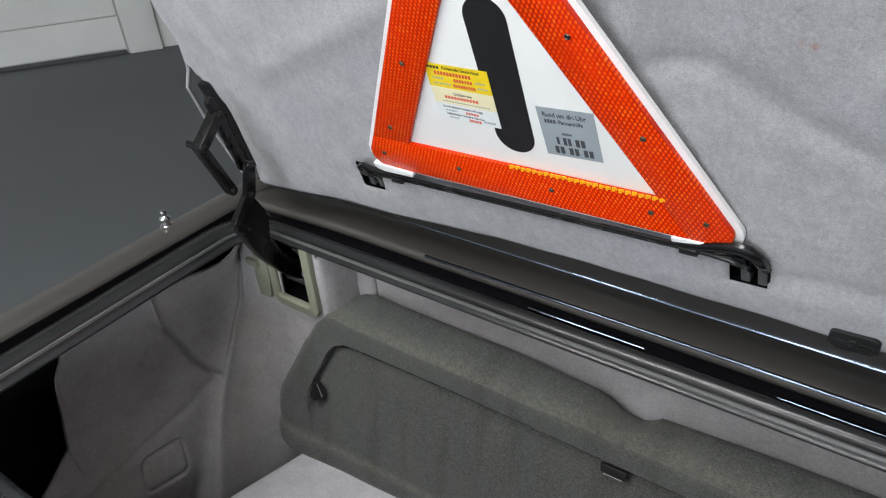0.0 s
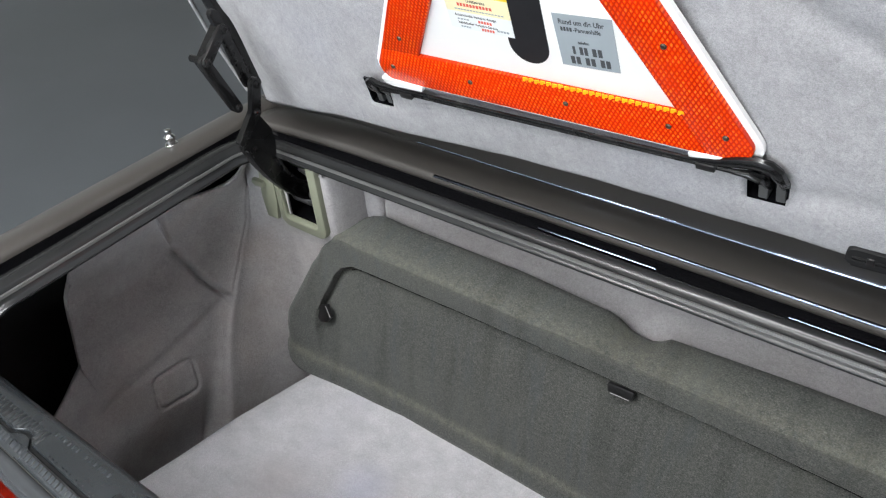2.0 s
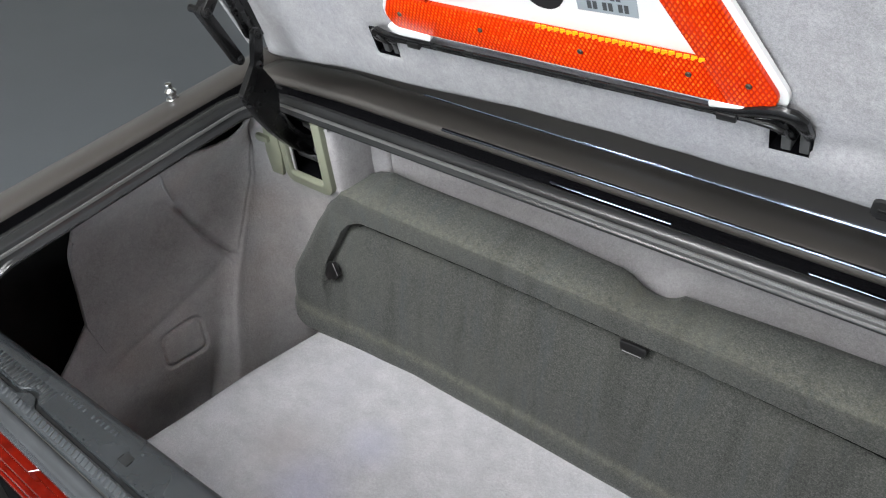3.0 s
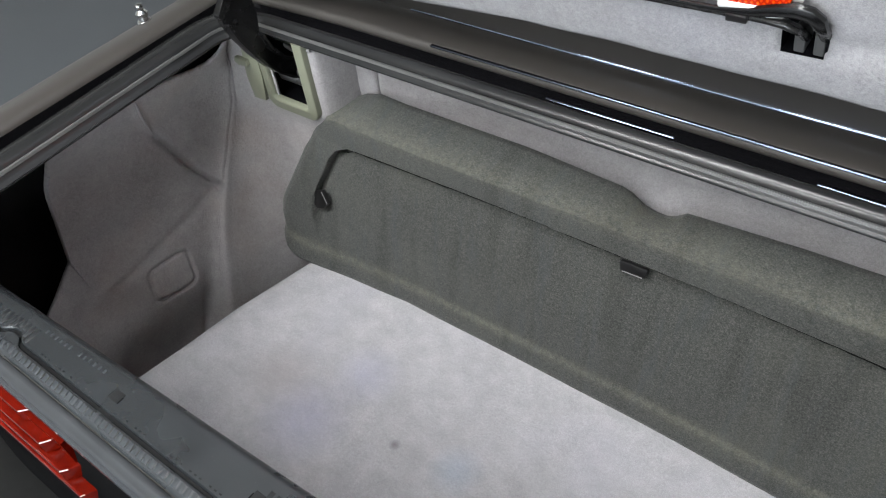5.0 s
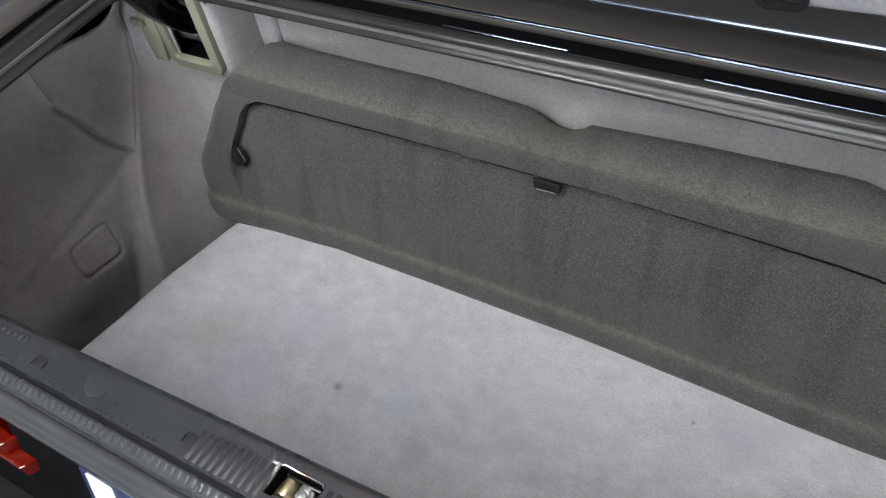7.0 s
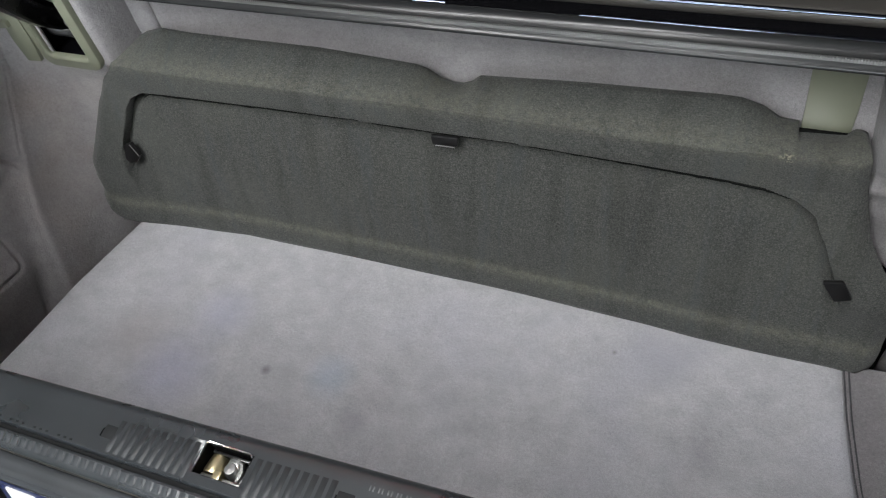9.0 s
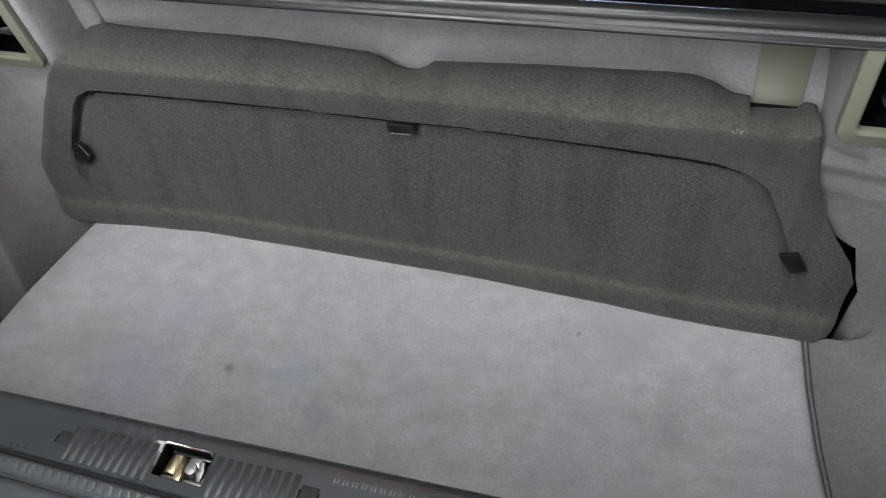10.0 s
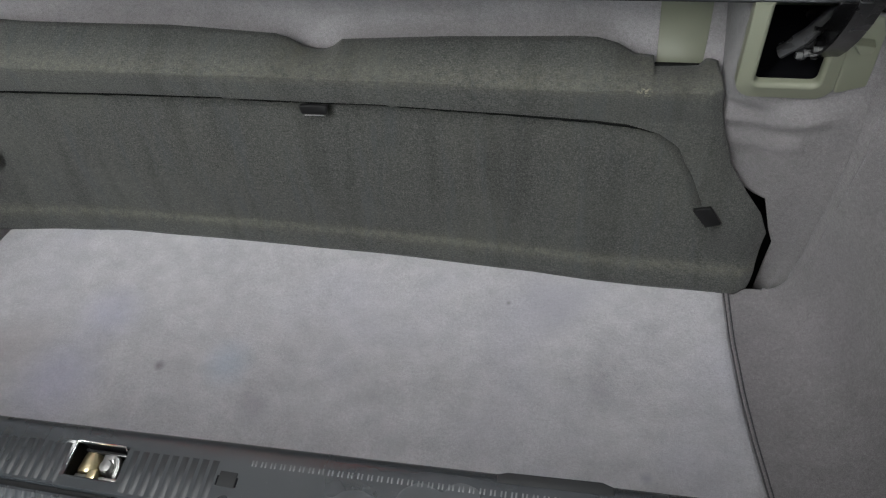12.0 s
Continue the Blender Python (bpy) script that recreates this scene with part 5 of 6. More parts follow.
def hinge(x, side):
    """Multi-link hinge: swan-neck arm with a raised flange, four links and their pins."""
    m = Matrix(((0, 0, 1, x), (1, 0, 0, 0), (0, 1, 0, 0), (0, 0, 0, 1)))
    b = bmesh.new()
    prism(b, rounded(ARM, 0.004, 3), 0.0, 0.010, matrix=m, bevel=0.001)
    h = part("trunk_hinge", b, BLACK_METAL, car, "black steel multi-link trunk lid hinge")
    for line, w in (([(0.0360, 0.4219), (0.0443, 0.3980), (0.0590, 0.3765), (0.0785, 0.3602), (0.1000, 0.3489), (0.134, 0.338)], 0.0018),
                    ([(-0.0120, 0.4600), (-0.0020, 0.4325), (0.0138, 0.4020), (0.0308, 0.3762), (0.0456, 0.3572), (0.0645, 0.3392), (0.0940, 0.3222), (0.128, 0.311)], 0.0018)):
        link(h, line, w, x + 0.008 * side + 0.005, 0.012, "flange")
    link(h, [(0.006, 0.6310), (-0.0290, 0.5985)], 0.0072, x - 0.004, 0.018)
    link(h, [(-0.0305, 0.5990), (0.0020, 0.5190)], 0.0072, x - 0.006, 0.014)
    link(h, [(0.0300, 0.5480), (0.0190, 0.5080), (-0.0150, 0.4760)], [0.0075, 0.0085, 0.0060], x + 0.010, 0.010)
    link(h, [(0.0040, 0.650), (0.0120, 0.6206), (0.0310, 0.5440)], 0.0070, x - 0.006, 0.008, "lid_arm")
    link(h, [(0.100, 0.332), (0.100, 0.300), (0.105, 0.262)], 0.006, x + 0.014, 0.008, "stay")
    link(h, [(0.075, 0.345), (0.10, 0.30), (0.12, 0.24)], 0.007, x + 0.028, 0.006, "stay")
    for px, py, pz in ((x + 0.005, 0.0066, 0.6318), (x + 0.005, -0.0300, 0.5985), (x + 0.015, 0.0290, 0.5470), (x + 0.015, 0.0180, 0.5085), (x + 0.010, 0.003, 0.4549), (x + 0.001, 0.0010, 0.5205), (x - 0.005, 0.0160, 0.5825)):
        pin(h, px, py, pz, 0.0045, 0.0050)
    b = bmesh.new()
    tube(b, [(x - 0.028, -0.0305, 0.5992), (x + 0.004, -0.0305, 0.5992)], 0.0052, 10)
    part("axle", b, BLACK_METAL, h)
    b = bmesh.new()
    tube(b, [(x + 0.030, 0.10, 0.40), (x + 0.028, 0.12, 0.345), (x + 0.022, 0.13, 0.28)], 0.008, 10)
    part("spring", b, BLACK_METAL, h)
    for dx, dy, z, r, mt in ((0.022, 0.100, 0.3335, 0.0050, CHROME), (0.018, 0.098, 0.3213, 0.0045, CHROME), (0.034, 0.120, 0.2990, 0.0065, DULL_STEEL)):
        b = bmesh.new()
        lathe(b, [(0.0, -0.010), (r, -0.009), (r, 0.003), (r * 0.6, 0.005), (r * 0.55, 0.009), (0, 0.009)], (x + dx, dy, z), "x", 12)
        part("nut", b, mt, h)
    return h


hinge_left = hinge(-0.583, 1)
hinge_right = hinge(0.541, -1)


def bay_link(parent, points, radius, material, name, label="", flat=1.0):
    """A bent bar, hose or rod inside a hinge bay."""
    b = bmesh.new()
    tube(b, points, radius, 12, flat)
    return part(name, b, material, parent, label)


# hoses and rods in the two bays
bay_link(hinge_left, [(-0.640, 0.055, 0.392), (-0.632, 0.070, 0.352), (-0.612, 0.085, 0.322), (-0.585, 0.095, 0.312), (-0.555, 0.105, 0.322), (-0.530, 0.120, 0.345)], 0.0105, LINK_GREY, "hose", "smooth black hose")
bay_link(hinge_left, [(-0.612, 0.100, 0.318), (-0.585, 0.108, 0.288), (-0.560, 0.118, 0.262), (-0.545, 0.13, 0.240)], 0.0080, LINK_GREY, "rod")
bay_link(hinge_left, [(-0.632, 0.085, 0.392), (-0.618, 0.100, 0.366), (-0.592, 0.105, 0.352), (-0.566, 0.100, 0.358), (-0.545, 0.098, 0.378)], 0.0045, SOCKET_GREY, "cable", "grey cable loop")
bay_link(hinge_right, [(0.562, 0.078, 0.402), (0.548, 0.088, 0.375), (0.531, 0.092, 0.341), (0.510, 0.094, 0.3185)], [0.011, 0.011, 0.0115, 0.010], LINK_GREY, "arm", "", 0.6)
bay_link(hinge_right, [(0.523, 0.102, 0.272), (0.531, 0.100, 0.302), (0.538, 0.098, 0.335)], 0.0060, LINK_GREY, "rod", "dull grey rod")
bay_link(hinge_right, [(0.5475, 0.100, 0.276), (0.5460, 0.100, 0.300), (0.5445, 0.100, 0.308)], [0.0080, 0.0080, 0.0045], NUT_GREY, "piston", "dull steel piston end")
bay_link(hinge_right, [(0.5525, 0.094, 0.290), (0.5470, 0.0905, 0.286), (0.5415, 0.094, 0.290)], 0.0016, NUT_GREY, "ring")
for x, z in ((0.5313, 0.3302), (0.5250, 0.3270), (0.5390, 0.3345)):
    b = bmesh.new()
    lathe(b, [(0.0, -0.003), (0.0036, -0.003), (0.0036, 0.003), (0.0024, 0.004), (0.0, 0.004)], (x, 0.0785, z), "x", 10)
    part("nut", b, NUT_GREY, hinge_right)
bay_link(hinge_right, [(0.560, 0.080, 0.405), (0.5560, 0.090, 0.360), (0.5480, 0.098, 0.332), (0.5400, 0.10, 0.318)], 0.0065, BLACK_METAL, "hose")

# ---- trunk lid ----
TILT_LID, SKEW = radians(15), radians(2.17)
M_LID = Matrix.Translation((0, 0.045, 0.62)) @ Matrix(((1, 0, 0, 0), (0, -math.sin(TILT_LID), -math.cos(TILT_LID), 0), (0, math.cos(TILT_LID), -math.sin(TILT_LID), 0), (0, 0, 0, 1))) @ Matrix.Rotation(SKEW, 4, "Z")
M_TRI = M_LID.copy()
M_LID = M_LID @ Matrix.Translation((-0.0043, -0.0084, -0.008)) @ Matrix.Scale(1.0164, 4)
LID_TOP = 0.72
BOTTOM = ([-0.66, -0.56, -0.49, -0.39, -0.32, -0.20, -0.05, 0.07, 0.175, 0.30, 0.45, 0.62], [-0.1335, -0.1265, -0.1208, -0.1190, -0.1165, -0.1107, -0.1074, -0.1128, -0.1158, -0.120, -0.126, -0.130])
LEFT = ([-0.136, -0.063, 0.016, 0.055, 0.070, 0.087, 0.126, 0.188, 0.72], [-0.653, -0.640, -0.632, -0.646, -0.664, -0.675, -0.670, -0.678, -0.690])
SLOTS = ((-0.386, -0.351, -0.0605, -0.024), (0.0925, 0.1275, -0.0635, -0.025))
FOLD = [(0.032, 0.168), (0.052, 0.1765), (0.081, 0.176), (0.110, 0.160), (0.143, 0.140), (0.209, 0.106), (0.29, 0.066), (0.40, 0.035)]
VEE = [(-0.53, 0.205), (-0.506, 0.175), (-0.487, 0.104), (-0.406, 0.139), (-0.314, 0.178), (-0.25, 0.20)]


XS = span(-0.70, 0.66, 0.009, [s[k] for s in SLOTS for k in (0, 1)])
YS = span(-0.138, 0.24, 0.007, [s[k] for s in SLOTS for k in (2, 3)]) + span(0.26, LID_TOP, 0.02)


def lid_pt(X, Y):
    yb, xl = table(X, *BOTTOM), table(Y, *LEFT)
    xr = -0.02 - xl - 0.02
    Y2, X2 = max(Y, yb), min(max(X, xl), xr)
    e = min(Y2 - yb, X2 - xl, xr - X2, LID_TOP - Y2)
    Z = -0.010 * (1 - smooth(e / 0.018)) ** 2 - 0.004 * (1 - smooth(e / 0.05))
    d = dist_line(X2, Y2, FOLD)
    side = 1.0 if Y2 < table(X2, [p[0] for p in FOLD], [p[1] for p in FOLD]) else -1.0
    near = math.exp(-(d / 0.011) ** 2) if X2 > 0.02 else math.exp(-((d + 0.01) / 0.011) ** 2)
    Z -= 0.0070 * near * (0.75 + 0.25 * side)
    d = dist_line(X2, Y2, VEE)
    Z += 0.0050 * math.exp(-(d / 0.020) ** 2)
    Z -= 0.004 * math.exp(-(dist_line(X2, Y2, [(-0.60, 0.20), (-0.575, 0.163), (-0.55, 0.13)]) / 0.014) ** 2)
    Z -= 0.004 * math.exp(-(dist_line(X2, Y2, [(0.13, -0.045), (0.20, -0.036), (0.30, -0.04)]) / 0.012) ** 2)
    Z += 0.0045 * soft_noise(X2, Y2, 0.3, 5) + 0.0016 * soft_noise(X2, Y2, 0.7, 18)
    for a, b2, c, g in SLOTS:
        dx, dy = max(a - X2, 0, X2 - b2), max(c - Y2, 0, Y2 - g)
        Z -= 0.003 * math.exp(-(math.hypot(dx, dy) / 0.008) ** 2)
    return (X2, Y2, Z)


def lid_skip(X, Y):
    if Y < table(X, *BOTTOM) - 0.001 or X < table(Y, *LEFT) - 0.002 or X > -0.04 - table(Y, *LEFT) + 0.002:
        return True
    return any(a < X < b2 and c < Y < g for a, b2, c, g in SLOTS)


# painted inner edge of the lid below the lining, and outer skin
bm = bmesh.new()
xs = span(-0.69, 0.65, 0.02)
edge = [(0.006, -0.0185), (-0.010, -0.0300), (-0.032, -0.0420), (-0.196, -0.060), (-0.2035, -0.064), (-0.2050, -0.0695), (-0.2000, -0.0740), (-0.06, -0.085), (0.40, -0.062), (LID_TOP + 0.10, -0.05), (LID_TOP + 0.135, -0.045), (LID_TOP + 0.14, -0.02), (LID_TOP + 0.13, -0.006), (LID_TOP + 0.12, -0.009)]


def edge_pt(X, i):
    i = int(i)
    dy, dz = edge[i]
    if i < 3:
        return (X, table(X, *BOTTOM) + dy, dz)
    level = -0.0379 * X if i < 7 else 0.0
    bow = 0.010 * smooth((abs(X + 0.02) - 0.45) / 0.25) if i < 7 else 0.0
    return (X, dy + level + bow, dz - 0.02 * smooth((abs(X + 0.02) - 0.55) / 0.15))



sheet(bm, xs, list(range(len(edge))), edge_pt)
lid = thicken(part("trunk_lid", bm, PAINT, car, "raised dark trunk lid, its painted edge below the lining", 50, local=True), 0.0015, -1.0)
lid.matrix_parent_inverse = car.matrix_basis.inverted()
lid.matrix_basis = M_LID
bm = bmesh.new()
sheet(bm, XS, YS, lid_pt, lid_skip)
bmesh.ops.remove_doubles(bm, verts=bm.verts[:], dist=0.0002)
lining = thicken(part("lining", bm, LID_VELOUR, lid, "light grey brushed velour lid lining", 70, local=True), 0.006, -1.0)

# added metal strips that imitate reflections along the painted lid edge
for off, dz, x0, x1, high in ((0.0, 0.0, -0.16, 0.58, 0.0014), (0.0062, 0.0040, -0.40, 0.62, 0.0019)):
    b = bright_edge(span(x0, x1, 0.03), lambda x: 0.0, lambda x: 0.0, high)
    for v in b.verts:
        p = M_LID @ Vector((v.co.x, -0.2025 + off - 0.0379 * v.co.x, -0.0630 + dz))
        v.co = M_LID.inverted() @ (p + Vector((0, v.co.y - 0.002, v.co.z)))
    part("edge_glint", b, LID_GLINT, lid, "thin metal strip added for the highlight on the lower lid edge", 60, local=True)
# side edges of the lid
for sx in (-1, 1):
    b = bmesh.new()
    line = [(-0.712, -0.13, -0.024), (-0.7125, -0.085, -0.020), (-0.711, -0.02, -0.014), (-0.700, 0.045, -0.008), (-0.676, 0.078, -0.012), (-0.668, 0.12, -0.016), (-0.670, LID_TOP + 0.1, -0.016)]
    tube(b, [(x if sx < 0 else -0.04 - x, y, z) for x, y, z in line], 0.0032, 8)
    part("side_edge", b, LID_VELOUR, lid, "pale folded side edge", local=True)
    b = bmesh.new()
    sheet(b, [0, 1, 2, 3], span(-0.10, LID_TOP + 0.1, 0.04), lambda i, y: ((lambda q: q if sx < 0 else -0.04 - q)((-0.62, -0.640, -0.655, -0.662)[int(i)] - (0.012 if y < 0.05 else 0.0)), y, (-0.030, -0.034, -0.040, -0.055)[int(i)]))
    part("recess", b, BLACK_METAL, lid, "black inner frame of the lid", local=True)
# hinge plate on the lid
bm = bmesh.new()
box(bm, -0.650, -0.626, -0.085, 0.066, -0.028, 0.004, 0.003)
part("hinge_plate", bm, BLACK_METAL, lid, local=True)

# sockets behind the two slots, near black for their shade, and the black lid clip
for a, b2, c, g in SLOTS:
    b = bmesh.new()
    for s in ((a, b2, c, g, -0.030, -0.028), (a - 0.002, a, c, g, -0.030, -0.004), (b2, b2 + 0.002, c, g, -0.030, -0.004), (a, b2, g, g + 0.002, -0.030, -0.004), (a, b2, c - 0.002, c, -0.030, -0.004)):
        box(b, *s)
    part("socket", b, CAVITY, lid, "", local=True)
    for k in (0.40, 0.85):
        b = bmesh.new()
        x = a + (b2 - a) * k
        box(b, x - 0.0045, x + 0.0045, c + 0.001, g - 0.012, -0.026, -0.005, 0.0015)
        part("socket_rib", b, SOCKET_GREY, lid, "grey plastic rib in the slot", local=True)
bm = bmesh.new()
prism(bm, rounded([(0.184, -0.1085), (0.226, -0.1075), (0.227, -0.0865), (0.185, -0.0860)], 0.006, 4), -0.004, 0.005, bevel=0.002)
for x in (0.1965, 0.2145):
    box(bm, x - 0.0065, x + 0.0065, -0.0990, -0.0982, 0.0046, 0.0062)
    box(bm, x - 0.0065, x + 0.0065, -0.0958, -0.0950, 0.0046, 0.0062)
box(bm, 0.2020, 0.2090, -0.1015, -0.0920, 0.004, 0.0072, 0.001)
part("lid_clip", bm, BLACK_PLASTIC, lid, "black plastic clip with a slotted face", local=True)
# ---- warning triangle hung in the lid ----
HOOK = M_TRI @ Matrix.Translation((-0.1225, -0.0210, -0.001))
TRI = M_TRI @ Matrix.Translation((-0.1157, -0.0167, -0.0007)) @ Matrix.Rotation(radians(-1.83), 4, "Z") @ Matrix.Rotation(radians(3.79), 4, "X") @ Matrix.Rotation(radians(0.81), 4, "Y")
tri = thing("warning_triangle", (0, 0, 0), "orange and white reflecting warning triangle held in the trunk lid", "warning triangle", matrix=TRI)
SIDE = 0.478
ALT = SIDE * math.sqrt(3) / 2
outer = [(-SIDE / 2, 0), (SIDE / 2, 0), (0, ALT)]


def inset(d):
    return [(-SIDE / 2 + d * math.sqrt(3), d), (SIDE / 2 - d * math.sqrt(3), d), (0, ALT - 2 * d)]


def cut(poly, nx, ny, c):
    """The part of a convex outline where nx*x + ny*y <= c."""
    out = []
    for p, q in zip(poly, poly[1:] + poly[:1]):
        a, b = nx * p[0] + ny * p[1] - c, nx * q[0] + ny * q[1] - c
        if a <= 0:
            out.append(p)
        if a * b < 0:
            f = a / (a - b)
            out.append((p[0] + (q[0] - p[0]) * f, p[1] + (q[1] - p[1]) * f))
    return out


bm = bmesh.new()
prism(bm, rounded(outer, 0.022, 8), -0.004, 0.001, bevel=0.001)
part("board", bm, WHITE, tri, "white backing board", local=True)
ring = rounded(inset(0.0065), 0.017, 8)
W = 0.0528
s3 = math.sqrt(3) / 2
right_d = (s3, 0.5, s3 * SIDE / 2)      # distance to the right edge: c - (nx x + ny y)
left_d = (-s3, 0.5, s3 * SIDE / 2)
strips = [
    cut(cut(ring, 0, 1, W), s3, 0.5, right_d[2] - W),
    cut(ring, -s3, -0.5, -(right_d[2] - W)),
    cut(cut(cut(ring, s3, -0.5, -(left_d[2] - W)), 0, -1, -W - 0.0003), s3, 0.5, right_d[2] - W - 0.0003),
]
for s in strips:
    bm = bmesh.new()
    prism(bm, s, 0.0012, 0.0060, bevel=0.0012)
    part("reflector_strip", bm, REFLECTOR, tri, "orange-red prismatic reflector strip", local=True)
for x, y in ((-0.1100, 0.168), (-0.1650, 0.074), (-0.1930, 0.029), (-0.0837, 0.0315), (0.0320, 0.0320), (0.1385, 0.0330), (0.1910, 0.0340), (0.1392, 0.1243), (0.0840, 0.2205), (0.0, 0.368), (-0.0600, 0.255)):
    bm = bmesh.new()
    lathe(bm, [(0.0030, 0.0058), (0.0030, 0.0068), (0.0022, 0.0076), (0.0012, 0.0070), (0.0, 0.0070)], (x, y, 0), "z", 10)
    part("rivet", bm, RIVET, tri, local=True)
bar = rounded([(-0.0218, 0.0724), (0.0222, 0.0724), (0.0250, 0.2480), (-0.0200, 0.2480)], [0.0215, 0.0215, 0.0220, 0.0220], 8)
bm = bmesh.new()
prism(bm, bar, 0.0010, 0.0016)
part("black_bar", bm, INK, tri, "black upright bar", local=True)
# amber chips along the inner edge of the base strip paint the retroreflected lamp glow
bm = bmesh.new()
prism(bm, [(-0.0028, -0.0030), (-0.0008, -0.0034), (0.0012, -0.0012), (0.0030, -0.0010), (0.0026, 0.0016), (-0.0022, 0.0014)], 0.0056, 0.0068)
first = part("prism", bm, AMBER_GLOW, tri, "amber chip standing in for retroreflected glow", local=True)
first.location = (-0.010, W + 0.0012, 0)
for k in range(1, 25):
    ob = new("prism", first.data)
    ob.parent = tri
    ob["label"] = "amber chip standing in for retroreflected glow"
    ob.location = (-0.010 + 0.0067 * k, W + 0.0012 + 0.0004 * math.sin(k * 2.3), 0)
# white lugs of the backing board at both base corners
for lug in ([(-0.2220, 0.0090), (-0.2160, 0.0010), (-0.2060, -0.0020), (-0.1610, -0.0020), (-0.1570, 0.0065)], [(0.1560, 0.0075), (0.1565, -0.0002), (0.1980, -0.0002), (0.2120, 0.0030), (0.2190, 0.0095)]):
    bm = bmesh.new()
    prism(bm, rounded(lug, 0.003, 3), 0.0012, 0.0080, bevel=0.0012)
    part("board_lug", bm, WHITE, tri, local=True)
# folded foot bars below the triangle, hooked into the lid at both ends
bm = bmesh.new()
tube(bm, [(-0.258, -0.036, -0.018), (-0.255, -0.018, -0.004), (-0.249, -0.003, 0.004), (-0.240, 0.003, 0.006), (-0.226, -0.001, 0.006), (-0.20, -0.0030, 0.005), (0.16, -0.0035, 0.005), (0.190, 0.000, 0.005), (0.210, 0.006, 0.005), (0.226, 0.0095, 0.005), (0.2370, 0.0080, 0.005), (0.2435, 0.0020, 0.004), (0.2455, -0.007, 0.001), (0.2460, -0.020, -0.008), (0.2455, -0.036, -0.018)], [0.0055, 0.0055, 0.0055, 0.005, 0.0045, 0.0032, 0.0032, 0.0045, 0.0060, 0.0068, 0.0068, 0.0066, 0.0060, 0.0055, 0.0050], 10, 0.8)
bm.transform(TRI.inverted() @ HOOK)
foot = part("foot_bar", bm, BLACK_METAL, tri, "black folding foot bar hooked into the lid", local=True)
bm = bmesh.new()
tube(bm, [(-0.240, -0.036, -0.018), (-0.2375, -0.020, -0.006), (-0.232, -0.011, 0.001), (-0.222, -0.0085, 0.003), (-0.19, -0.0080, 0.003), (0.16, -0.0085, 0.003), (0.200, -0.0075, 0.003), (0.2180, -0.0080, 0.003), (0.2265, -0.013, 0.001), (0.2295, -0.022, -0.006), (0.2300, -0.038, -0.018)], [0.0042, 0.0042, 0.0042, 0.0038, 0.0024, 0.0024, 0.0034, 0.0044, 0.0046, 0.0042, 0.0042], 10)
bm.transform(TRI.inverted() @ HOOK)
part("foot_bar", bm, BLACK_METAL, tri, local=True)
for x in (-0.186, 0.1805):
    bm = bmesh.new()
    box(bm, x - 0.009, x + 0.009, -0.0105, -0.0030, 0.001, 0.0095, 0.001)
    bm.transform(TRI.inverted() @ HOOK)
    part("clamp", bm, BLACK_PLASTIC, foot, local=True)


# stickers with their print
def text_mesh(words, size, x, y, z, material, parent, squeeze=1.0, bold=0.0):
    cu = bpy.data.curves.new("print", "FONT")
    cu.body, cu.size, cu.offset = words, size, bold
    cu.extrude = 0.00005
    tmp = bpy.data.objects.new("print", cu)
    scene.collection.objects.link(tmp)
    bpy.context.view_layer.update()
    me = bpy.data.meshes.new_from_object(tmp.evaluated_get(bpy.context.evaluated_depsgraph_get()))
    bpy.data.objects.remove(tmp)
    me.materials.clear()
    me.materials.append(material)
    me.transform(Matrix.Translation((x, y, z)) @ Matrix.Diagonal((squeeze, 1, 1, 1)))
    ob = new("print", me)
    ob.parent = parent
    return ob


def bars(parent, material, rows, z):
    """Short bars for print that is not to be read: (x0, x1, y, height, pieces)."""
    for x0, x1, y, h, n in rows:
        b = bmesh.new()
        step = (x1 - x0) / n
        for k in range(n):
            box(b, x0 + k * step, x0 + k * step + step * 0.74, y, y + h, z, z + 0.00012)
        part("print_bar", b, material, parent, local=True)


yel = thing("sticker", (0, 0, 0), "yellow and white printed help-line sticker on the warning triangle", "sticker", "stickers on the triangle", matrix=TRI @ Matrix.Translation((-0.0868, 0.1015, 0.0018)) @ Matrix.Rotation(radians(-1.2), 4, "Z") @ Matrix.Diagonal((1.02, 1.02, 1, 1)))
for nm, y0, y1, mt in (("yellow_band", 0.040, 0.0675, YELLOW), ("pale_band", 0.020, 0.040, PALE), ("white_band", 0.0, 0.020, PAPER)):
    bm = bmesh.new()
    box(bm, 0, 0.0725, y0, y1, 0, 0.0003)
    part(nm, bm, mt, yel, local=True)
bars(yel, INK, [(0.003, 0.018, 0.0620, 0.0030, 4)], 0.0003)
text_mesh("Pannenhilfe Deutschland", 0.0050, 0.0205, 0.0620, 0.0004, INK, yel, 0.86, 0.00006)
bars(yel, RED_INK, [(0.010, 0.053, 0.0550, 0.0042, 12), (0.031, 0.053, 0.0488, 0.0038, 7), (0.029, 0.055, 0.0425, 0.0036, 9), (0.014, 0.054, 0.0268, 0.0034, 11), (0.034, 0.050, 0.0098, 0.0030, 5), (0.036, 0.051, 0.0012, 0.0030, 5)], 0.0003)
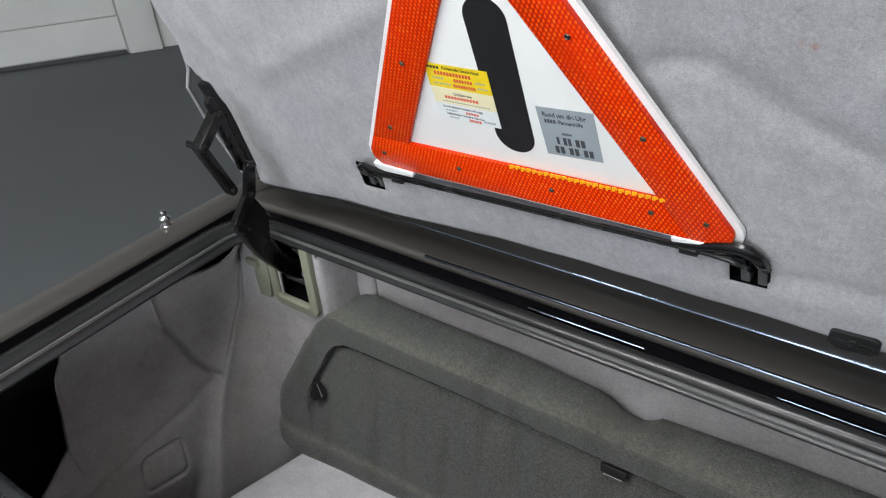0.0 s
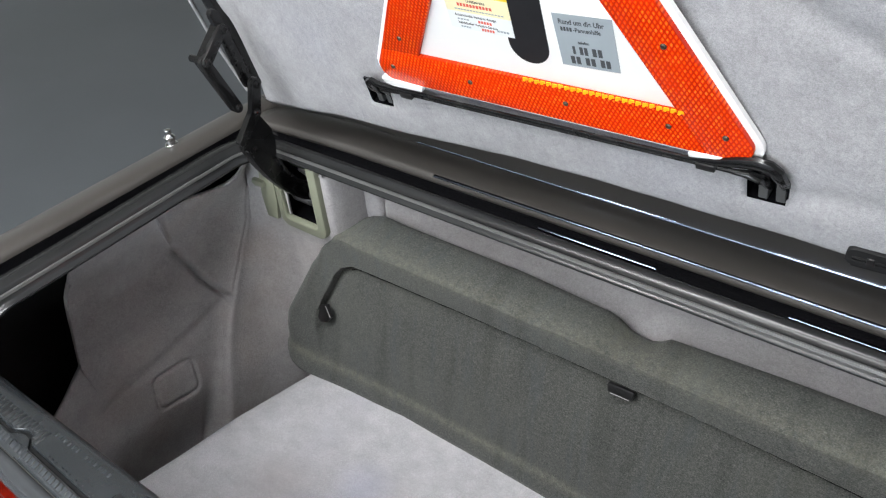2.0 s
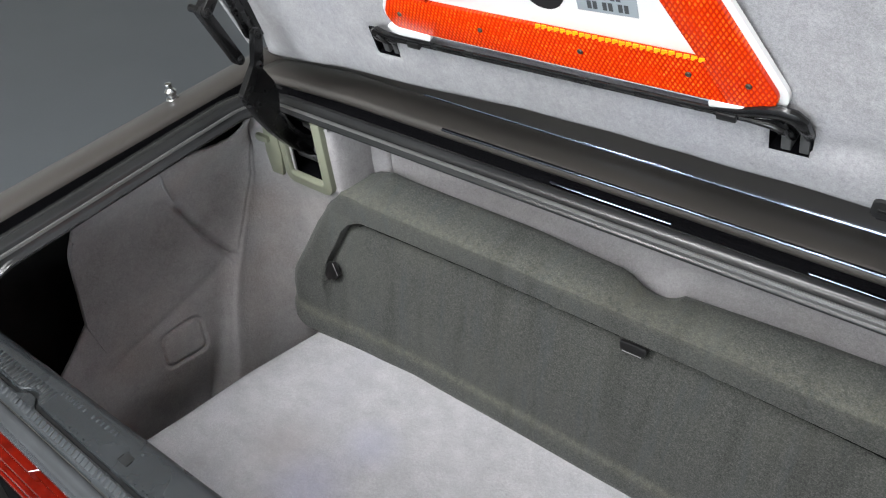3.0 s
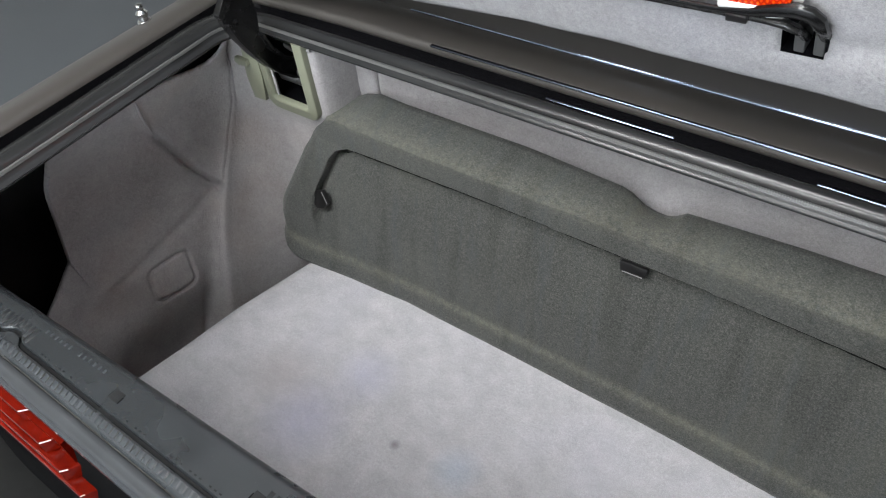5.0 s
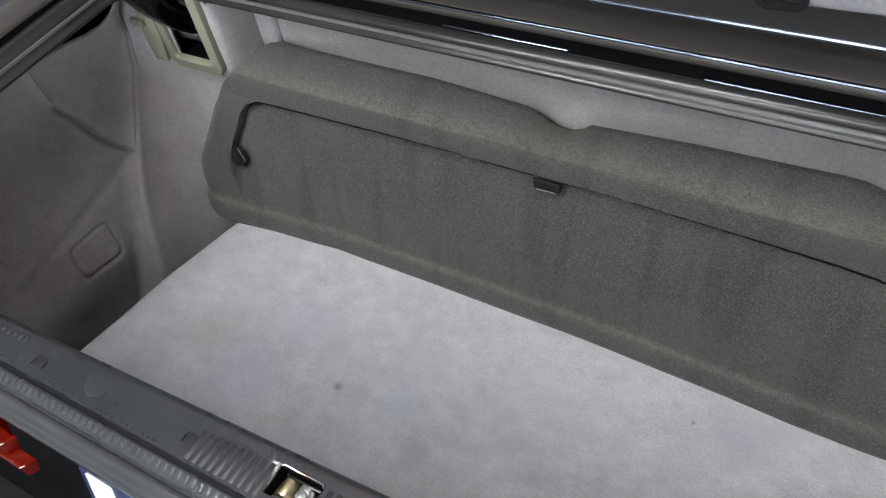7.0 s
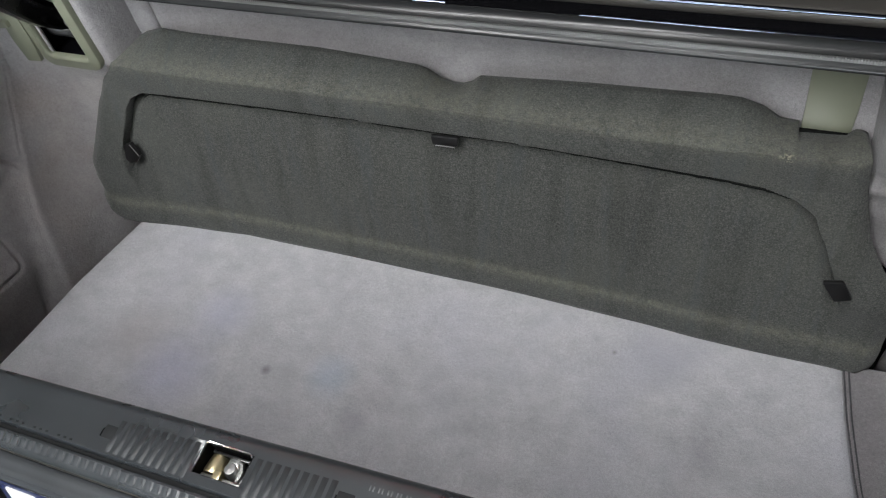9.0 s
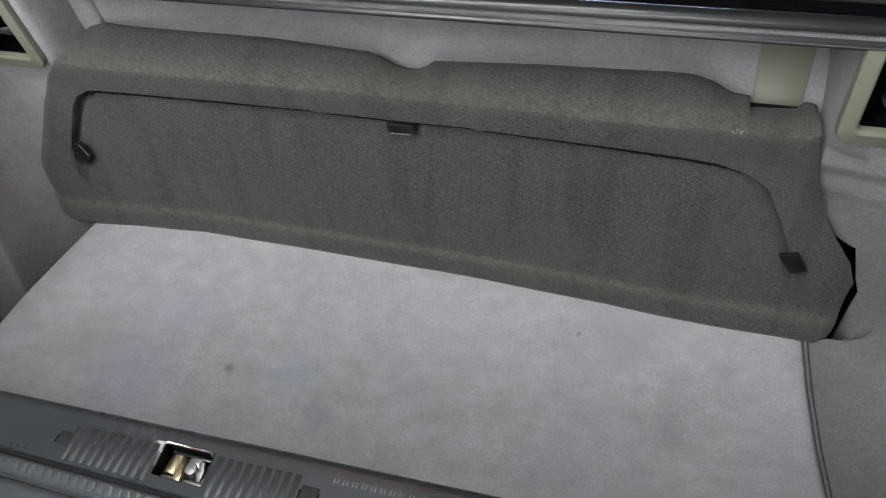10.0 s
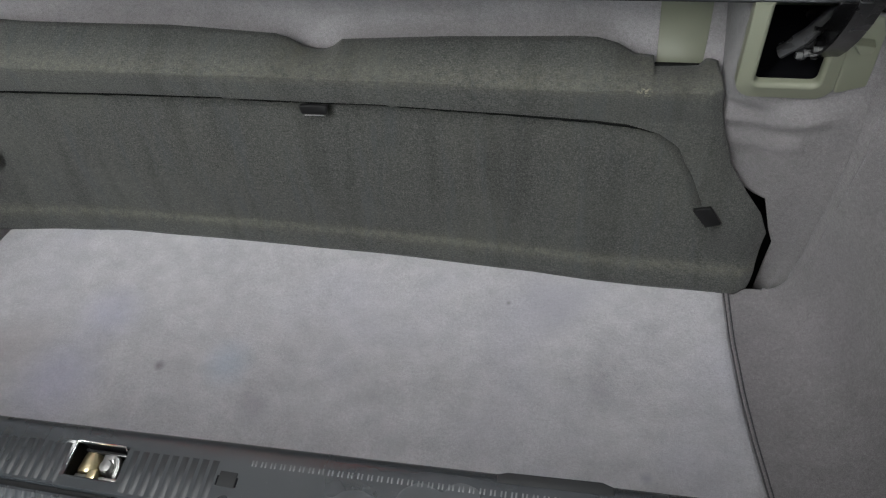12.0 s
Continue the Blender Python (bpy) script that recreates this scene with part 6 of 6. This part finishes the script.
bars(yel, SILVER, [(0.006, 0.020, 0.0500, 0.0018, 4), (0.056, 0.068, 0.0510, 0.0016, 4), (0.057, 0.069, 0.0450, 0.0016, 4), (0.006, 0.027, 0.0438, 0.0016, 6), (0.010, 0.066, 0.0225, 0.0012, 16), (0.010, 0.024, 0.0105, 0.0016, 4), (0.012, 0.024, 0.0018, 0.0016, 4), (0.054, 0.068, 0.0035, 0.0022, 4)], 0.0003)
text_mesh("Unfallservice", 0.0046, 0.0255, 0.0322, 0.0004, INK, yel, 0.9, 0.00005)
text_mesh("Automatische Verkehrs-Ansage", 0.0042, 0.008, 0.0148, 0.0004, INK, yel, 0.88, 0.00005)
text_mesh("Individueller Verkehrs-Service", 0.0042, 0.010, 0.0058, 0.0004, INK, yel, 0.88, 0.00005)
gre = thing("sticker", (0, 0, 0), "silver-grey sticker with dark help-line print on the warning triangle", "sticker", "stickers on the triangle", matrix=TRI @ Matrix.Translation((0.0352, 0.0790, 0.0013)) @ Matrix.Rotation(radians(2.0), 4, "Z") @ Matrix.Diagonal((0.945, 1.08, 1, 1)))
bm = bmesh.new()
box(bm, 0, 0.0625, 0, 0.0535, 0, 0.0003)
part("film", bm, SILVER, gre, local=True)
DARK_INK = plastic("ink_grey", (0.05, 0.055, 0.06), 0.5, 0.1, 0)
text_mesh("Rund um die Uhr", 0.0068, 0.0055, 0.0440, 0.0004, DARK_INK, gre, 1.0, 0.00018)
bars(gre, DARK_INK, [(0.0065, 0.0195, 0.0368, 0.0040, 4)], 0.0003)
text_mesh("-Pannenhilfe", 0.0060, 0.0200, 0.0370, 0.0004, DARK_INK, gre, 0.98, 0.00012)
text_mesh("telefon", 0.0042, 0.0225, 0.0250, 0.0004, DARK_INK, gre, 1.0, 0.00010)
bars(gre, DARK_INK, [(0.0150, 0.0190, 0.0135, 0.0082, 1), (0.0225, 0.0325, 0.0135, 0.0082, 2), (0.0360, 0.0480, 0.0135, 0.0082, 2), (0.0110, 0.0230, 0.0030, 0.0080, 2), (0.0270, 0.0390, 0.0030, 0.0080, 2), (0.0430, 0.0550, 0.0030, 0.0080, 2)], 0.0003)
